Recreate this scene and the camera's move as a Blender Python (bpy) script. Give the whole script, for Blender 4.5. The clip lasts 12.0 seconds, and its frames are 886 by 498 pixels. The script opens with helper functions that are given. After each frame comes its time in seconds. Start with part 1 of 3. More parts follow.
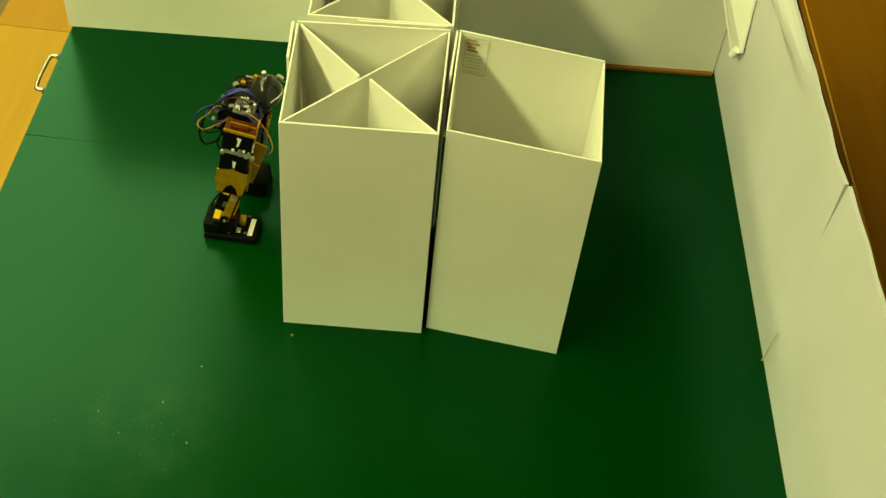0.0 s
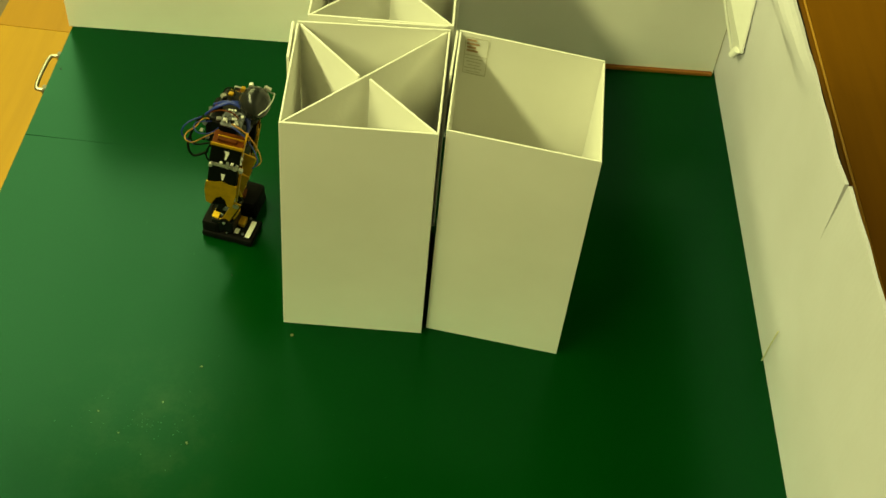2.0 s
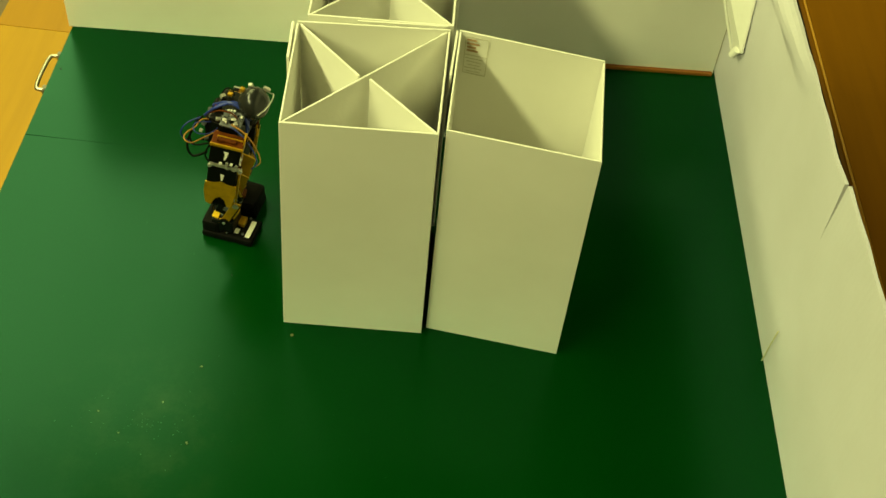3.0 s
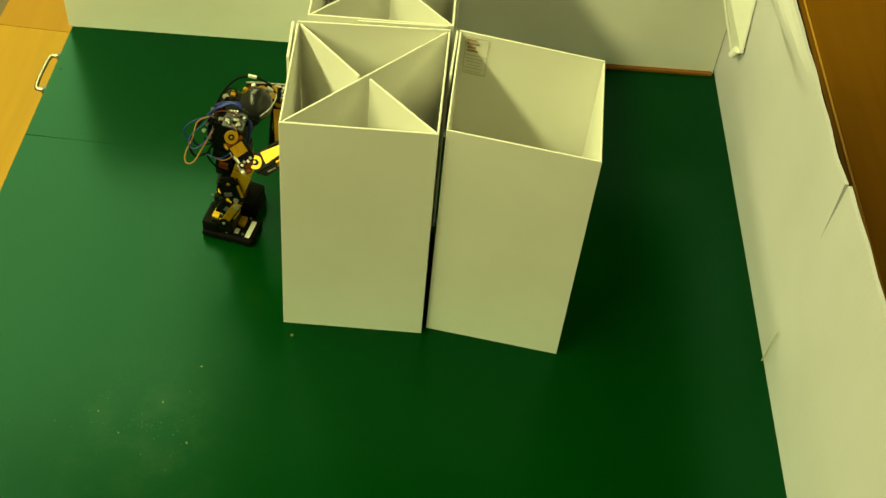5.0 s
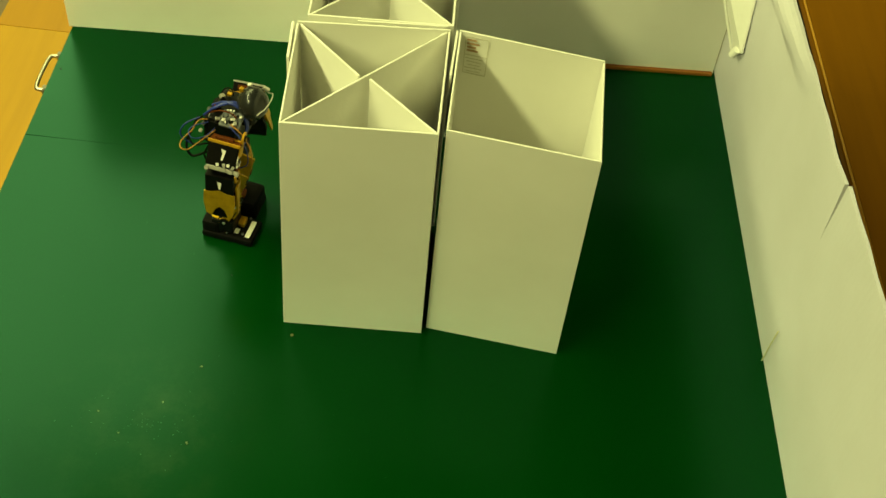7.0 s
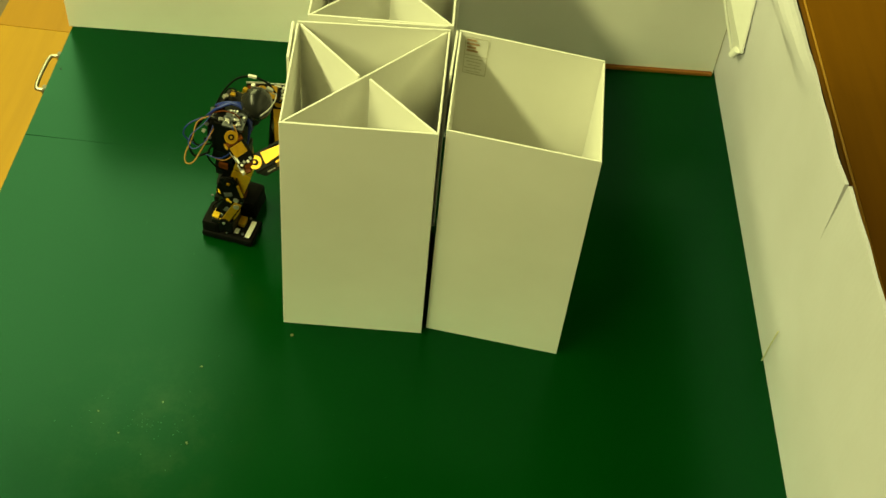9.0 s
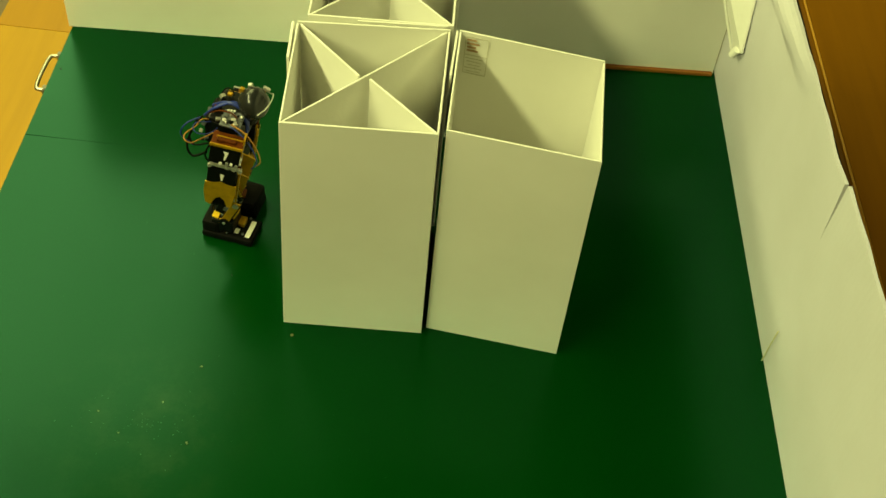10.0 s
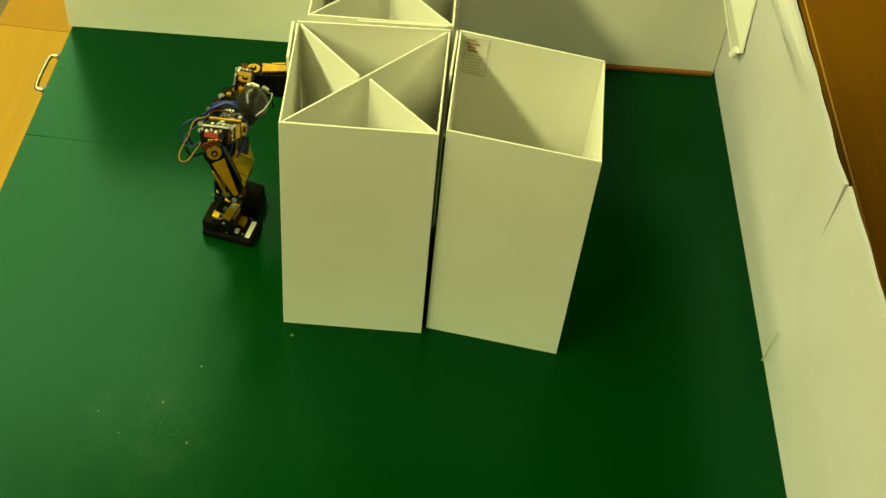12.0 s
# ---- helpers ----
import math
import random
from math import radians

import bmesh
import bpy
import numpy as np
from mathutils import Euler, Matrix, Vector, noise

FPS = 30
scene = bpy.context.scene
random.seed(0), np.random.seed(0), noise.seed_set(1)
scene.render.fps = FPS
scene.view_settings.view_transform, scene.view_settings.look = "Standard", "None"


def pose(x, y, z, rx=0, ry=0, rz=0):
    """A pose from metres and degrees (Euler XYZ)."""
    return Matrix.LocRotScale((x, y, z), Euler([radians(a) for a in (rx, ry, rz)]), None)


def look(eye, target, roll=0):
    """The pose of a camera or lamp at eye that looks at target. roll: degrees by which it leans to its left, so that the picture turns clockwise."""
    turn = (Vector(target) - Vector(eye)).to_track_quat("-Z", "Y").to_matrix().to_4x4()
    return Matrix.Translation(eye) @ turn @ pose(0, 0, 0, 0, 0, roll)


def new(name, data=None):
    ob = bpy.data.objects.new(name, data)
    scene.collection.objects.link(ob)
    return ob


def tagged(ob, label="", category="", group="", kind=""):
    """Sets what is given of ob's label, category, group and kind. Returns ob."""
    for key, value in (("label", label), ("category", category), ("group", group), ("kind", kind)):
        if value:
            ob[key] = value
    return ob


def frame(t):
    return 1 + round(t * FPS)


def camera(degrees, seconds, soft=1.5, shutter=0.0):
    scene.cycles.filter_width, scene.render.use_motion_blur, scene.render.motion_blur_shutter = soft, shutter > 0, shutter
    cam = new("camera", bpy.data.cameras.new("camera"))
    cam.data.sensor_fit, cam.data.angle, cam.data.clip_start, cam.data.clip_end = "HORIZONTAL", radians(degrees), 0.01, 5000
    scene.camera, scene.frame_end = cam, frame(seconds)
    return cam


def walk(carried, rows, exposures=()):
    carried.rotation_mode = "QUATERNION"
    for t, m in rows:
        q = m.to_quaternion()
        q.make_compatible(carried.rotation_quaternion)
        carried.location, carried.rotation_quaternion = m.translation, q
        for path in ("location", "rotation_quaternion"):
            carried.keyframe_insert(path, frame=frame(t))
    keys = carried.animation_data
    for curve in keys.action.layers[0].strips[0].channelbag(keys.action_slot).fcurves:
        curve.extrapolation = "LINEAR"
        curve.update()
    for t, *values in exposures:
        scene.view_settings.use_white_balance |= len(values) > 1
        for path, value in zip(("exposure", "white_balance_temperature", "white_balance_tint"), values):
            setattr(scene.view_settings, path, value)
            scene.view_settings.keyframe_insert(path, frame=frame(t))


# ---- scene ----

# ---- camera ----
cam = camera(40.94, 12.0, soft=1.5)
EYE = Vector((0.0, 0.0, 1.3981))
AIM = EYE + Vector((0.0, math.cos(0.8605), -math.sin(0.8605)))
walk(cam, [(0.0, look(EYE, AIM, 6.437)), (12.0, look(EYE, AIM, 6.437))], exposures=[(0.0, -0.27), (12.0, -0.27)])

# ---- light ----
world = bpy.data.worlds.new("room_air")
world.use_nodes = True
world.node_tree.nodes["Background"].inputs[0].default_value = (1.0, 0.93, 0.7, 1)
world.node_tree.nodes["Background"].inputs[1].default_value = 0.02
scene.world = world
LAMP_COLOR = (0.99, 1.0, 0.395)
PANEL_COLOR = (0.94, 1.0, 0.34)
CEILING_Z = 2.70
# place, width, length and power of each lamp under the ceiling
# third one: a fill with no known source, added to brighten the cabinet
LAMPS = [(-1.86, -0.9, 0.36, 1.85, 130), (-1.86, 1.1, 0.36, 1.85, 96), (1.95, 0.7, 0.36, 1.85, 24), (-1.90, 4.22, 2.0, 3.96, 198)]
for lx, ly, wide, length, power in LAMPS:
    data = bpy.data.lights.new("unseen_ceiling_lamp", "AREA")
    data.shape, data.size, data.size_y, data.energy, data.color = "RECTANGLE", wide, length, power, LAMP_COLOR if wide < 1 else PANEL_COLOR
    lamp = new("unseen_ceiling_lamp", data)
    lamp.matrix_world = pose(lx, ly, CEILING_Z - 0.085)


# ---- materials ----
def mat_nodes(name):
    m = bpy.data.materials.new(name)
    m.use_nodes = True
    nt = m.node_tree
    return m, nt, nt.nodes["Principled BSDF"]


def ramp(nt, fac, stops):
    r = nt.nodes.new("ShaderNodeValToRGB")
    while len(r.color_ramp.elements) < len(stops):
        r.color_ramp.elements.new(0.5)
    for e, (p, c) in zip(r.color_ramp.elements, stops):
        e.position, e.color = p, (*c, 1)
    nt.links.new(fac, r.inputs[0])
    return r.outputs[0]


def noise_out(nt, scale, detail=4.0, stretch=(1, 1, 1), rough=0.55):
    tc = nt.nodes.new("ShaderNodeTexCoord")
    mp = nt.nodes.new("ShaderNodeMapping")
    mp.inputs["Scale"].default_value = stretch
    nz = nt.nodes.new("ShaderNodeTexNoise")
    nz.inputs["Scale"].default_value, nz.inputs["Detail"].default_value, nz.inputs["Roughness"].default_value = scale, detail, rough
    nt.links.new(tc.outputs["Object"], mp.inputs[0])
    nt.links.new(mp.outputs[0], nz.inputs["Vector"])
    return nz.outputs["Fac"]


def mixed(nt, fac, a, b):
    mx = nt.nodes.new("ShaderNodeMix")
    mx.data_type = "RGBA"
    for sock, v in ((mx.inputs[0], fac), (mx.inputs[6], a), (mx.inputs[7], b)):
        if isinstance(v, (tuple, float, int)):
            sock.default_value = (*v, 1) if isinstance(v, tuple) else v
        else:
            nt.links.new(v, sock)
    return mx.outputs[2]


def bump(nt, bsdf, height, strength, dist):
    b = nt.nodes.new("ShaderNodeBump")
    b.inputs["Strength"].default_value, b.inputs["Distance"].default_value = strength, dist
    nt.links.new(height, b.inputs["Height"])
    nt.links.new(b.outputs[0], bsdf.inputs["Normal"])


def surface(name, color, rough=0.5, metal=0.0, vary=0.15, scale=30, grain=0.2, grain_dist=0.0004, stretch=(1, 1, 1), coat=0.0, gloss=0.5):
    """Colour varied at two scales, with a fine relief."""
    m, nt, p = mat_nodes(name)
    big = noise_out(nt, scale, 3, stretch)
    fine = noise_out(nt, scale * 14, 2, stretch)
    lo = tuple(c * (1 - vary) for c in color)
    hi = tuple(min(1, c * (1 + vary)) for c in color)
    c1 = ramp(nt, big, [(0.3, lo), (0.7, hi)])
    c2 = mixed(nt, 0.25, c1, ramp(nt, fine, [(0.35, lo), (0.65, hi)]))
    nt.links.new(c2, p.inputs["Base Color"])
    p.inputs["Roughness"].default_value, p.inputs["Metallic"].default_value = rough, metal
    p.inputs["Coat Weight"].default_value = coat
    p.inputs["Specular IOR Level"].default_value = gloss
    if grain:
        bump(nt, p, fine, grain, grain_dist)
    return m


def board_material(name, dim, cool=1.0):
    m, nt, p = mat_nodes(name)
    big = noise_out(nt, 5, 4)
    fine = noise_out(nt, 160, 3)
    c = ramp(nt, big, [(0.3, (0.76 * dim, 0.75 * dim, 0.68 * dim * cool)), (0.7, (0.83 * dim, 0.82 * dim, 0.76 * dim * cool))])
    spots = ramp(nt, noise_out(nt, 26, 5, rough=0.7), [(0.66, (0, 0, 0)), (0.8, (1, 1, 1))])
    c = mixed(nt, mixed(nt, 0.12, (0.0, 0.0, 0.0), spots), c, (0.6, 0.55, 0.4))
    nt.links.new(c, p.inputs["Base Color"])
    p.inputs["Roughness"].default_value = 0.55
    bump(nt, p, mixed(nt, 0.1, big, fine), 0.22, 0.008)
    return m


def green_material():
    """Dark green gloss paint with a chalky scuff and faint wiped smears."""
    m, nt, p = mat_nodes("green_painted_board")
    big = noise_out(nt, 3.5, 5, rough=0.6)
    fine = noise_out(nt, 220, 2)
    c = ramp(nt, big, [(0.1, (0.0001, 0.0250, 0.0009)), (0.9, (0.0002, 0.0335, 0.0018))])
    grain = ramp(nt, noise_out(nt, 420, 3, rough=0.7), [(0.3, (0.0001, 0.0150, 0.0006)), (0.7, (0.0003, 0.0420, 0.0024))])
    c = mixed(nt, 0.16, c, grain)
    # the scuff: chalky marks round one spot of the near board
    tc = nt.nodes.new("ShaderNodeTexCoord")
    mp = nt.nodes.new("ShaderNodeMapping")
    mp.inputs["Location"].default_value = (0.375, -0.825, 0)
    gap = nt.nodes.new("ShaderNodeVectorMath")
    gap.operation = "LENGTH"
    nt.links.new(tc.outputs["Object"], mp.inputs[0])
    nt.links.new(mp.outputs[0], gap.inputs[0])
    zone = ramp(nt, gap.outputs["Value"], [(0.03, (1, 1, 1)), (0.17, (0, 0, 0))])
    dust = ramp(nt, noise_out(nt, 24, 8, rough=0.72), [(0.46, (0, 0, 0)), (0.80, (1, 1, 1))])
    mul = nt.nodes.new("ShaderNodeMath")
    mul.operation = "MULTIPLY"
    nt.links.new(dust, mul.inputs[0])
    nt.links.new(zone, mul.inputs[1])
    c = mixed(nt, mixed(nt, mul.outputs[0], (0.0, 0.0, 0.0), (0.22, 0.22, 0.22)), c, (0.07, 0.12, 0.05))
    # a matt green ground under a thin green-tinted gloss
    matt, gloss, both, edge = (nt.nodes.new(k) for k in ("ShaderNodeBsdfDiffuse", "ShaderNodeBsdfGlossy", "ShaderNodeMixShader", "ShaderNodeFresnel"))
    nt.nodes.remove(p)
    nt.links.new(c, matt.inputs["Color"])
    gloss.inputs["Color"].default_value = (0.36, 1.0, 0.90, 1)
    edge.inputs["IOR"].default_value = 1.285
    smear = noise_out(nt, 9, 5, (1, 0.35, 1), 0.65)
    nt.links.new(ramp(nt, smear, [(0.25, (0.18, 0.18, 0.18)), (0.75, (0.28, 0.28, 0.28))]), gloss.inputs["Roughness"])
    nt.links.new(edge.outputs[0], both.inputs[0])
    nt.links.new(matt.outputs[0], both.inputs[1])
    nt.links.new(gloss.outputs[0], both.inputs[2])
    bump(nt, gloss, fine, 0.05, 0.0005)
    nt.links.new(both.outputs[0], nt.nodes["Material Output"].inputs["Surface"])
    return m


def wood_material(name, dark, light, along="y"):
    m, nt, p = mat_nodes(name)
    st = (14, 0.9, 14) if along == "y" else (0.9, 14, 14)
    g = noise_out(nt, 3.0, 6, st, 0.6)
    b = noise_out(nt, 2.2, 3)
    c = mixed(nt, 0.35, ramp(nt, g, [(0.3, dark), (0.7, light)]), ramp(nt, b, [(0.3, dark), (0.7, light)]))
    nt.links.new(c, p.inputs["Base Color"])
    p.inputs["Roughness"].default_value = 0.46
    p.inputs["Specular IOR Level"].default_value = 0.16
    bump(nt, p, g, 0.06, 0.001)
    return m


M_BOARD = board_material("white_foam_board", 1.0)
# same board, darkened and cooled in colour to offset strong light on the side wall
M_BOARD_DIM = board_material("dimmed_foam_board", 0.765, 1.22)
M_PAPER = surface("white_paper", (0.90, 0.90, 0.86), 0.6, vary=0.03, scale=60, grain=0.1)
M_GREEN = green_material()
M_WOOD = wood_material("honey_wood", (0.33, 0.172, 0.003), (0.40, 0.215, 0.005))
# honey wood slightly darker and redder, for the far bench seat
M_WOOD_DARKER = wood_material("darker_honey_wood", (0.30, 0.145, 0.0015), (0.36, 0.175, 0.0025))
M_BROWN = wood_material("brown_stained_wood", (0.22, 0.086, 0.0026), (0.275, 0.111, 0.0035))
# near-black holds the shade of the cabinet gap; also colours two dark crumbs
M_CARCASS = wood_material("carcass_shade_and_crumb_black", (0.006, 0.004, 0.002), (0.012, 0.007, 0.003))
# pale wood tone for the highlight on the cabinet's front edge
M_EDGE_HIGHLIGHT = wood_material("edge_highlight_wood", (0.44, 0.20, 0.010), (0.52, 0.25, 0.015))
M_BATTEN = wood_material("red_brown_batten", (0.20, 0.07, 0.012), (0.32, 0.12, 0.02), "x")
M_CHROME = surface("worn_chrome", (0.40, 0.38, 0.33), 0.36, 1.0, vary=0.08, scale=80, grain=0.05)
# dark, yellowed plaster tones chosen to weaken and warm the bounce light
M_WALL = surface("room_plaster", (0.17, 0.14, 0.05), 0.85, vary=0.06, scale=4, grain=0.2)
M_CEIL = surface("ceiling_plaster", (0.20, 0.185, 0.09), 0.9, vary=0.04, scale=5, grain=0.2)
M_FLOOR = surface("room_linoleum", (0.13, 0.085, 0.04), 0.5, vary=0.2, scale=6, grain=0.1)
M_STEEL = surface("painted_steel", (0.45, 0.45, 0.43), 0.4, 0.6, vary=0.1, scale=30, grain=0.1)
M_GOLD = surface("gold_anodised_aluminium", (0.46, 0.250, 0.004), 0.40, 0.5, vary=0.22, scale=90, grain=0.08)
M_BLACK = surface("black_servo_plastic", (0.0025, 0.0025, 0.002), 0.45, gloss=0.10, vary=0.3, scale=120, grain=0.1)
M_RUBBER = surface("black_rubber", (0.002, 0.002, 0.0016), 0.65, gloss=0.08, vary=0.3, scale=120, grain=0.2)
M_SMOKE = surface("smoky_dark_dome", (0.013, 0.0145, 0.014), 0.22, vary=0.25, scale=60, grain=0.0, gloss=0.34)
M_SILVER = surface("brushed_aluminium", (0.45, 0.44, 0.40), 0.46, 0.7, vary=0.12, scale=90, grain=0.1)
M_GREY = surface("grey_circuit_card", (0.075, 0.082, 0.085), 0.5, vary=0.4, scale=260, grain=0.2)
M_WHITE = surface("white_sticker", (0.78, 0.77, 0.70), 0.5, vary=0.05, scale=90, grain=0.0)
M_BLUE = surface("blue_wire", (0.006, 0.022, 0.21), 0.5, vary=0.2, scale=120, grain=0.0)
M_ORANGE = surface("orange_wire", (0.34, 0.15, 0.012), 0.5, vary=0.2, scale=120, grain=0.0)
M_RED = surface("red_orange_horn", (0.085, 0.020, 0.0012), 0.55, vary=0.4, gloss=0.10, scale=120, grain=0.0)
M_HORN = surface("bright_red_plastic", (0.26, 0.030, 0.003), 0.45, vary=0.2, scale=120, grain=0.0)
M_INK = surface("brown_print", (0.36, 0.22, 0.10), 0.6, vary=0.1, scale=120, grain=0.0)
M_INK_DARK = surface("grey_print", (0.52, 0.50, 0.38), 0.6, vary=0.1, scale=120, grain=0.0)
M_STAIN_LINE = surface("pale_yellow_stain", (0.56, 0.53, 0.32), 0.7, vary=0.1, scale=300, grain=0.0)
M_DUST = surface("pale_dust", (0.018, 0.075, 0.025), 0.9, vary=0.3, scale=400, grain=0.0)
M_TAB = surface("bright_yellow_tab", (0.80, 0.50, 0.015), 0.35, vary=0.08, scale=120, grain=0.0)
M_CRUMB = surface("tan_crumb", (0.12, 0.14, 0.045), 0.8, vary=0.2, scale=300, grain=0.0)


# ---- mesh helpers ----
def slab(bm, size, at=(0, 0, 0), rot=(0, 0, 0), bevel=0.0):
    """A bevelled block in bm, at its centre."""
    m = pose(*at, *rot) @ Matrix.Diagonal((*size, 1))
    made = bmesh.ops.create_cube(bm, size=1, matrix=m)["verts"]
    if bevel:
        edges = list({e for v in made for e in v.link_edges})
        bmesh.ops.bevel(bm, geom=edges, offset=bevel, segments=2, profile=0.6, affect="EDGES")
    return bm


def rod(bm, r, h, at=(0, 0, 0), rot=(0, 0, 0), r2=None, seg=16):
    bmesh.ops.create_cone(bm, cap_ends=True, segments=seg, radius1=r, radius2=r if r2 is None else r2, depth=h, matrix=pose(*at, *rot))
    return bm


def prism(bm, outline, thick, m=Matrix()):
    """An outline in the xz plane, made thick along y and set by m."""
    a = [bm.verts.new(m @ Vector((x, -thick / 2, z))) for x, z in outline]
    b = [bm.verts.new(m @ Vector((x, thick / 2, z))) for x, z in outline]
    bm.faces.new(a)
    bm.faces.new(b[::-1])
    for i in range(len(a)):
        j = (i + 1) % len(a)
        bm.faces.new((a[j], a[i], b[i], b[j]))
    bmesh.ops.recalc_face_normals(bm, faces=bm.faces)
    return bm


def tube(bm, points, r, seg=8, steps=6):
    """A round wire through the points."""
    pts = [Vector(p) for p in points]
    line = []
    for i in range(len(pts) - 1):
        p0, p1, p2, p3 = pts[max(i - 1, 0)], pts[i], pts[i + 1], pts[min(i + 2, len(pts) - 1)]
        for k in range(steps):
            t = k / steps
            line.append(0.5 * ((2 * p1) + (p2 - p0) * t + (2 * p0 - 5 * p1 + 4 * p2 - p3) * t * t + (3 * p1 - p0 - 3 * p2 + p3) * t ** 3))
    line.append(pts[-1])
    rings = []
    for i, p in enumerate(line):
        d = (line[min(i + 1, len(line) - 1)] - line[max(i - 1, 0)]).normalized()
        q = d.to_track_quat("Z", "Y")
        rings.append([bm.verts.new(p + q @ Vector((r * math.cos(a), r * math.sin(a), 0))) for a in (2 * math.pi * k / seg for k in range(seg))])
    for a, b in zip(rings, rings[1:]):
        for k in range(seg):
            bm.faces.new((a[k], a[(k + 1) % seg], b[(k + 1) % seg], b[k]))
    bm.faces.new(rings[0][::-1])
    bm.faces.new(rings[-1])
    return bm


def mesh_of(name, bm, material, smooth=False):
    me = bpy.data.meshes.new(name)
    bm.to_mesh(me)
    bm.free()
    me.materials.append(material)
    if smooth:
        for f in me.polygons:
            f.use_smooth = True
    return me


def part(name, bm, material, parent, label="", at=None, smooth=False):
    ob = new(name, mesh_of(name, bm, material, smooth))
    ob.parent = parent
    if at is not None:
        ob.matrix_basis = at
    return tagged(ob, label)


def piece(name, bm, material, at=Matrix(), smooth=False, **tags):
    ob = new(name, mesh_of(name, bm, material, smooth))
    ob.matrix_basis = at
    return tagged(ob, **tags)


def empty(name, at=Matrix(), **tags):
    ob = new(name)
    ob.matrix_basis = at
    return tagged(ob, **tags)


def B():
    return bmesh.new()


# ---- room ----
FLOOR_Z = -0.75
X0, X1, Y0, Y1 = -3.8, 3.4, -3.0, 7.0
piece("floor", slab(B(), (X1 - X0, Y1 - Y0, 0.1), ((X0 + X1) / 2, (Y0 + Y1) / 2, FLOOR_Z - 0.05)), M_FLOOR, label="brown linoleum floor of the room", category="floor", kind="structure")
# unseen ceiling and walls, added to enclose the lamps and set the bounce
piece("ceiling", slab(B(), (X1 - X0, Y1 - Y0, 0.1), ((X0 + X1) / 2, (Y0 + Y1) / 2, CEILING_Z + 0.05)), M_CEIL, label="unseen plaster ceiling, darkened to weaken bounce light", category="ceiling", kind="structure")
H = CEILING_Z - FLOOR_Z
for nm, sx, sy, cx, cy in (("wall_north", X1 - X0 + 0.2, 0.1, (X0 + X1) / 2, Y1 + 0.05), ("wall_south", X1 - X0 + 0.2, 0.1, (X0 + X1) / 2, Y0 - 0.05),
                           ("wall_west", 0.1, Y1 - Y0, X0 - 0.05, (Y0 + Y1) / 2), ("wall_east", 0.1, Y1 - Y0, X1 + 0.05, (Y0 + Y1) / 2)):
    piece(nm, slab(B(), (sx, sy, H), (cx, cy, FLOOR_Z + H / 2)), M_WALL, label="unseen plain room wall, darkened to weaken bounce light", category="wall", kind="structure")


def unseen_ceiling_light(x, y, wide, length):
    t = empty("unseen_ceiling_light", pose(x, y, CEILING_Z), label="unseen, assumed white steel ceiling light with a bright flat tray", category="ceiling light", group="ceiling lights")
    part("tray", slab(B(), (wide + 0.06, length + 0.09, 0.05), (0, 0, -0.027), bevel=0.008), M_STEEL, t)
    for s in (-1, 1):
        part("rim", slab(B(), (0.012, length + 0.09, 0.03), (s * (wide / 2 + 0.024), 0, -0.0675)), M_STEEL, t)
    return t


# a tray over every lamp, the added cabinet fill included; all out of view
for lx, ly, wide, length, power in LAMPS:
    unseen_ceiling_light(lx, ly, wide, length)

# ---- table with its green boards ----
TX0, TX1, TY0, TY1, SEAM = -0.700, 0.535, 0.30, 1.715, 1.348
table = empty("table", pose(0, 0, FLOOR_Z), label="low arena table topped with green painted boards", category="table")
for y0, y1 in ((TY0, SEAM - 0.00003), (SEAM + 0.00003, TY1)):
    ends = [(TX0 - 0.010 * (y0 - 1.41), y0), (TX1, y0), (TX1, y1), (TX0 - 0.010 * (y1 - 1.41), y1)]
    if y1 < TY1:
        # the near board's rear edge is worn back towards its outer corner
        ends = ends[:3] + [(-0.50, y1), (-0.585, y1 - 0.0007), (-0.66, y1 - 0.0009), (ends[3][0], y1 - 0.0014)]
    bm = prism(B(), ends, 0.022, pose(0, 0, 0, -90))
    bmesh.ops.bevel(bm, geom=list(bm.edges), offset=0.00004, segments=1, affect="EDGES")
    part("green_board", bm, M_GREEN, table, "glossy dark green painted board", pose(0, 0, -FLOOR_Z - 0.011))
part("apron", slab(B(), (TX1 - TX0 - 0.06, TY1 - TY0 - 0.06, 0.07), ((TX0 + TX1) / 2, (TY0 + TY1) / 2, -FLOOR_Z - 0.058), bevel=0.003), M_WOOD, table)
for lx in (TX0 + 0.07, TX1 - 0.07):
    for ly in (TY0 + 0.07, TY1 - 0.07):
        part("leg", slab(B(), (0.05, 0.05, 0.655), (lx, ly, 0.3275), bevel=0.003), M_WOOD, table)
HY0, HY1 = 1.468, 1.556
hb = tube(B(), [(-0.694, HY0, 0.738), (-0.713, HY0, 0.738), (-0.723, HY0 + 0.010, 0.738), (-0.723, HY1 - 0.010, 0.738), (-0.713, HY1, 0.738), (-0.694, HY1, 0.738)], 0.0036)
handle = part("handle", hb, M_CHROME, table, "chrome pull handle on the table's side", smooth=True)
for hy in (HY0, HY1):
    part("rosette", rod(B(), 0.0095, 0.007, (-0.7045, hy, 0.738), (0, 90, 0), r2=0.0075), M_CHROME, handle)


# ---- arena walls of foam board ----
def sheet(p, q, z0, z1, thick):
    """An upright board from p to q on the ground plan."""
    d = Vector((q[0] - p[0], q[1] - p[1], 0))
    bm = slab(B(), (d.length, thick, z1 - z0), bevel=0.0008)
    a = math.degrees(math.atan2(d.y, d.x))
    return bm, pose((p[0] + q[0]) / 2, (p[1] + q[1]) / 2, (z0 + z1) / 2, 0, 0, a)


WALL_H = 0.372
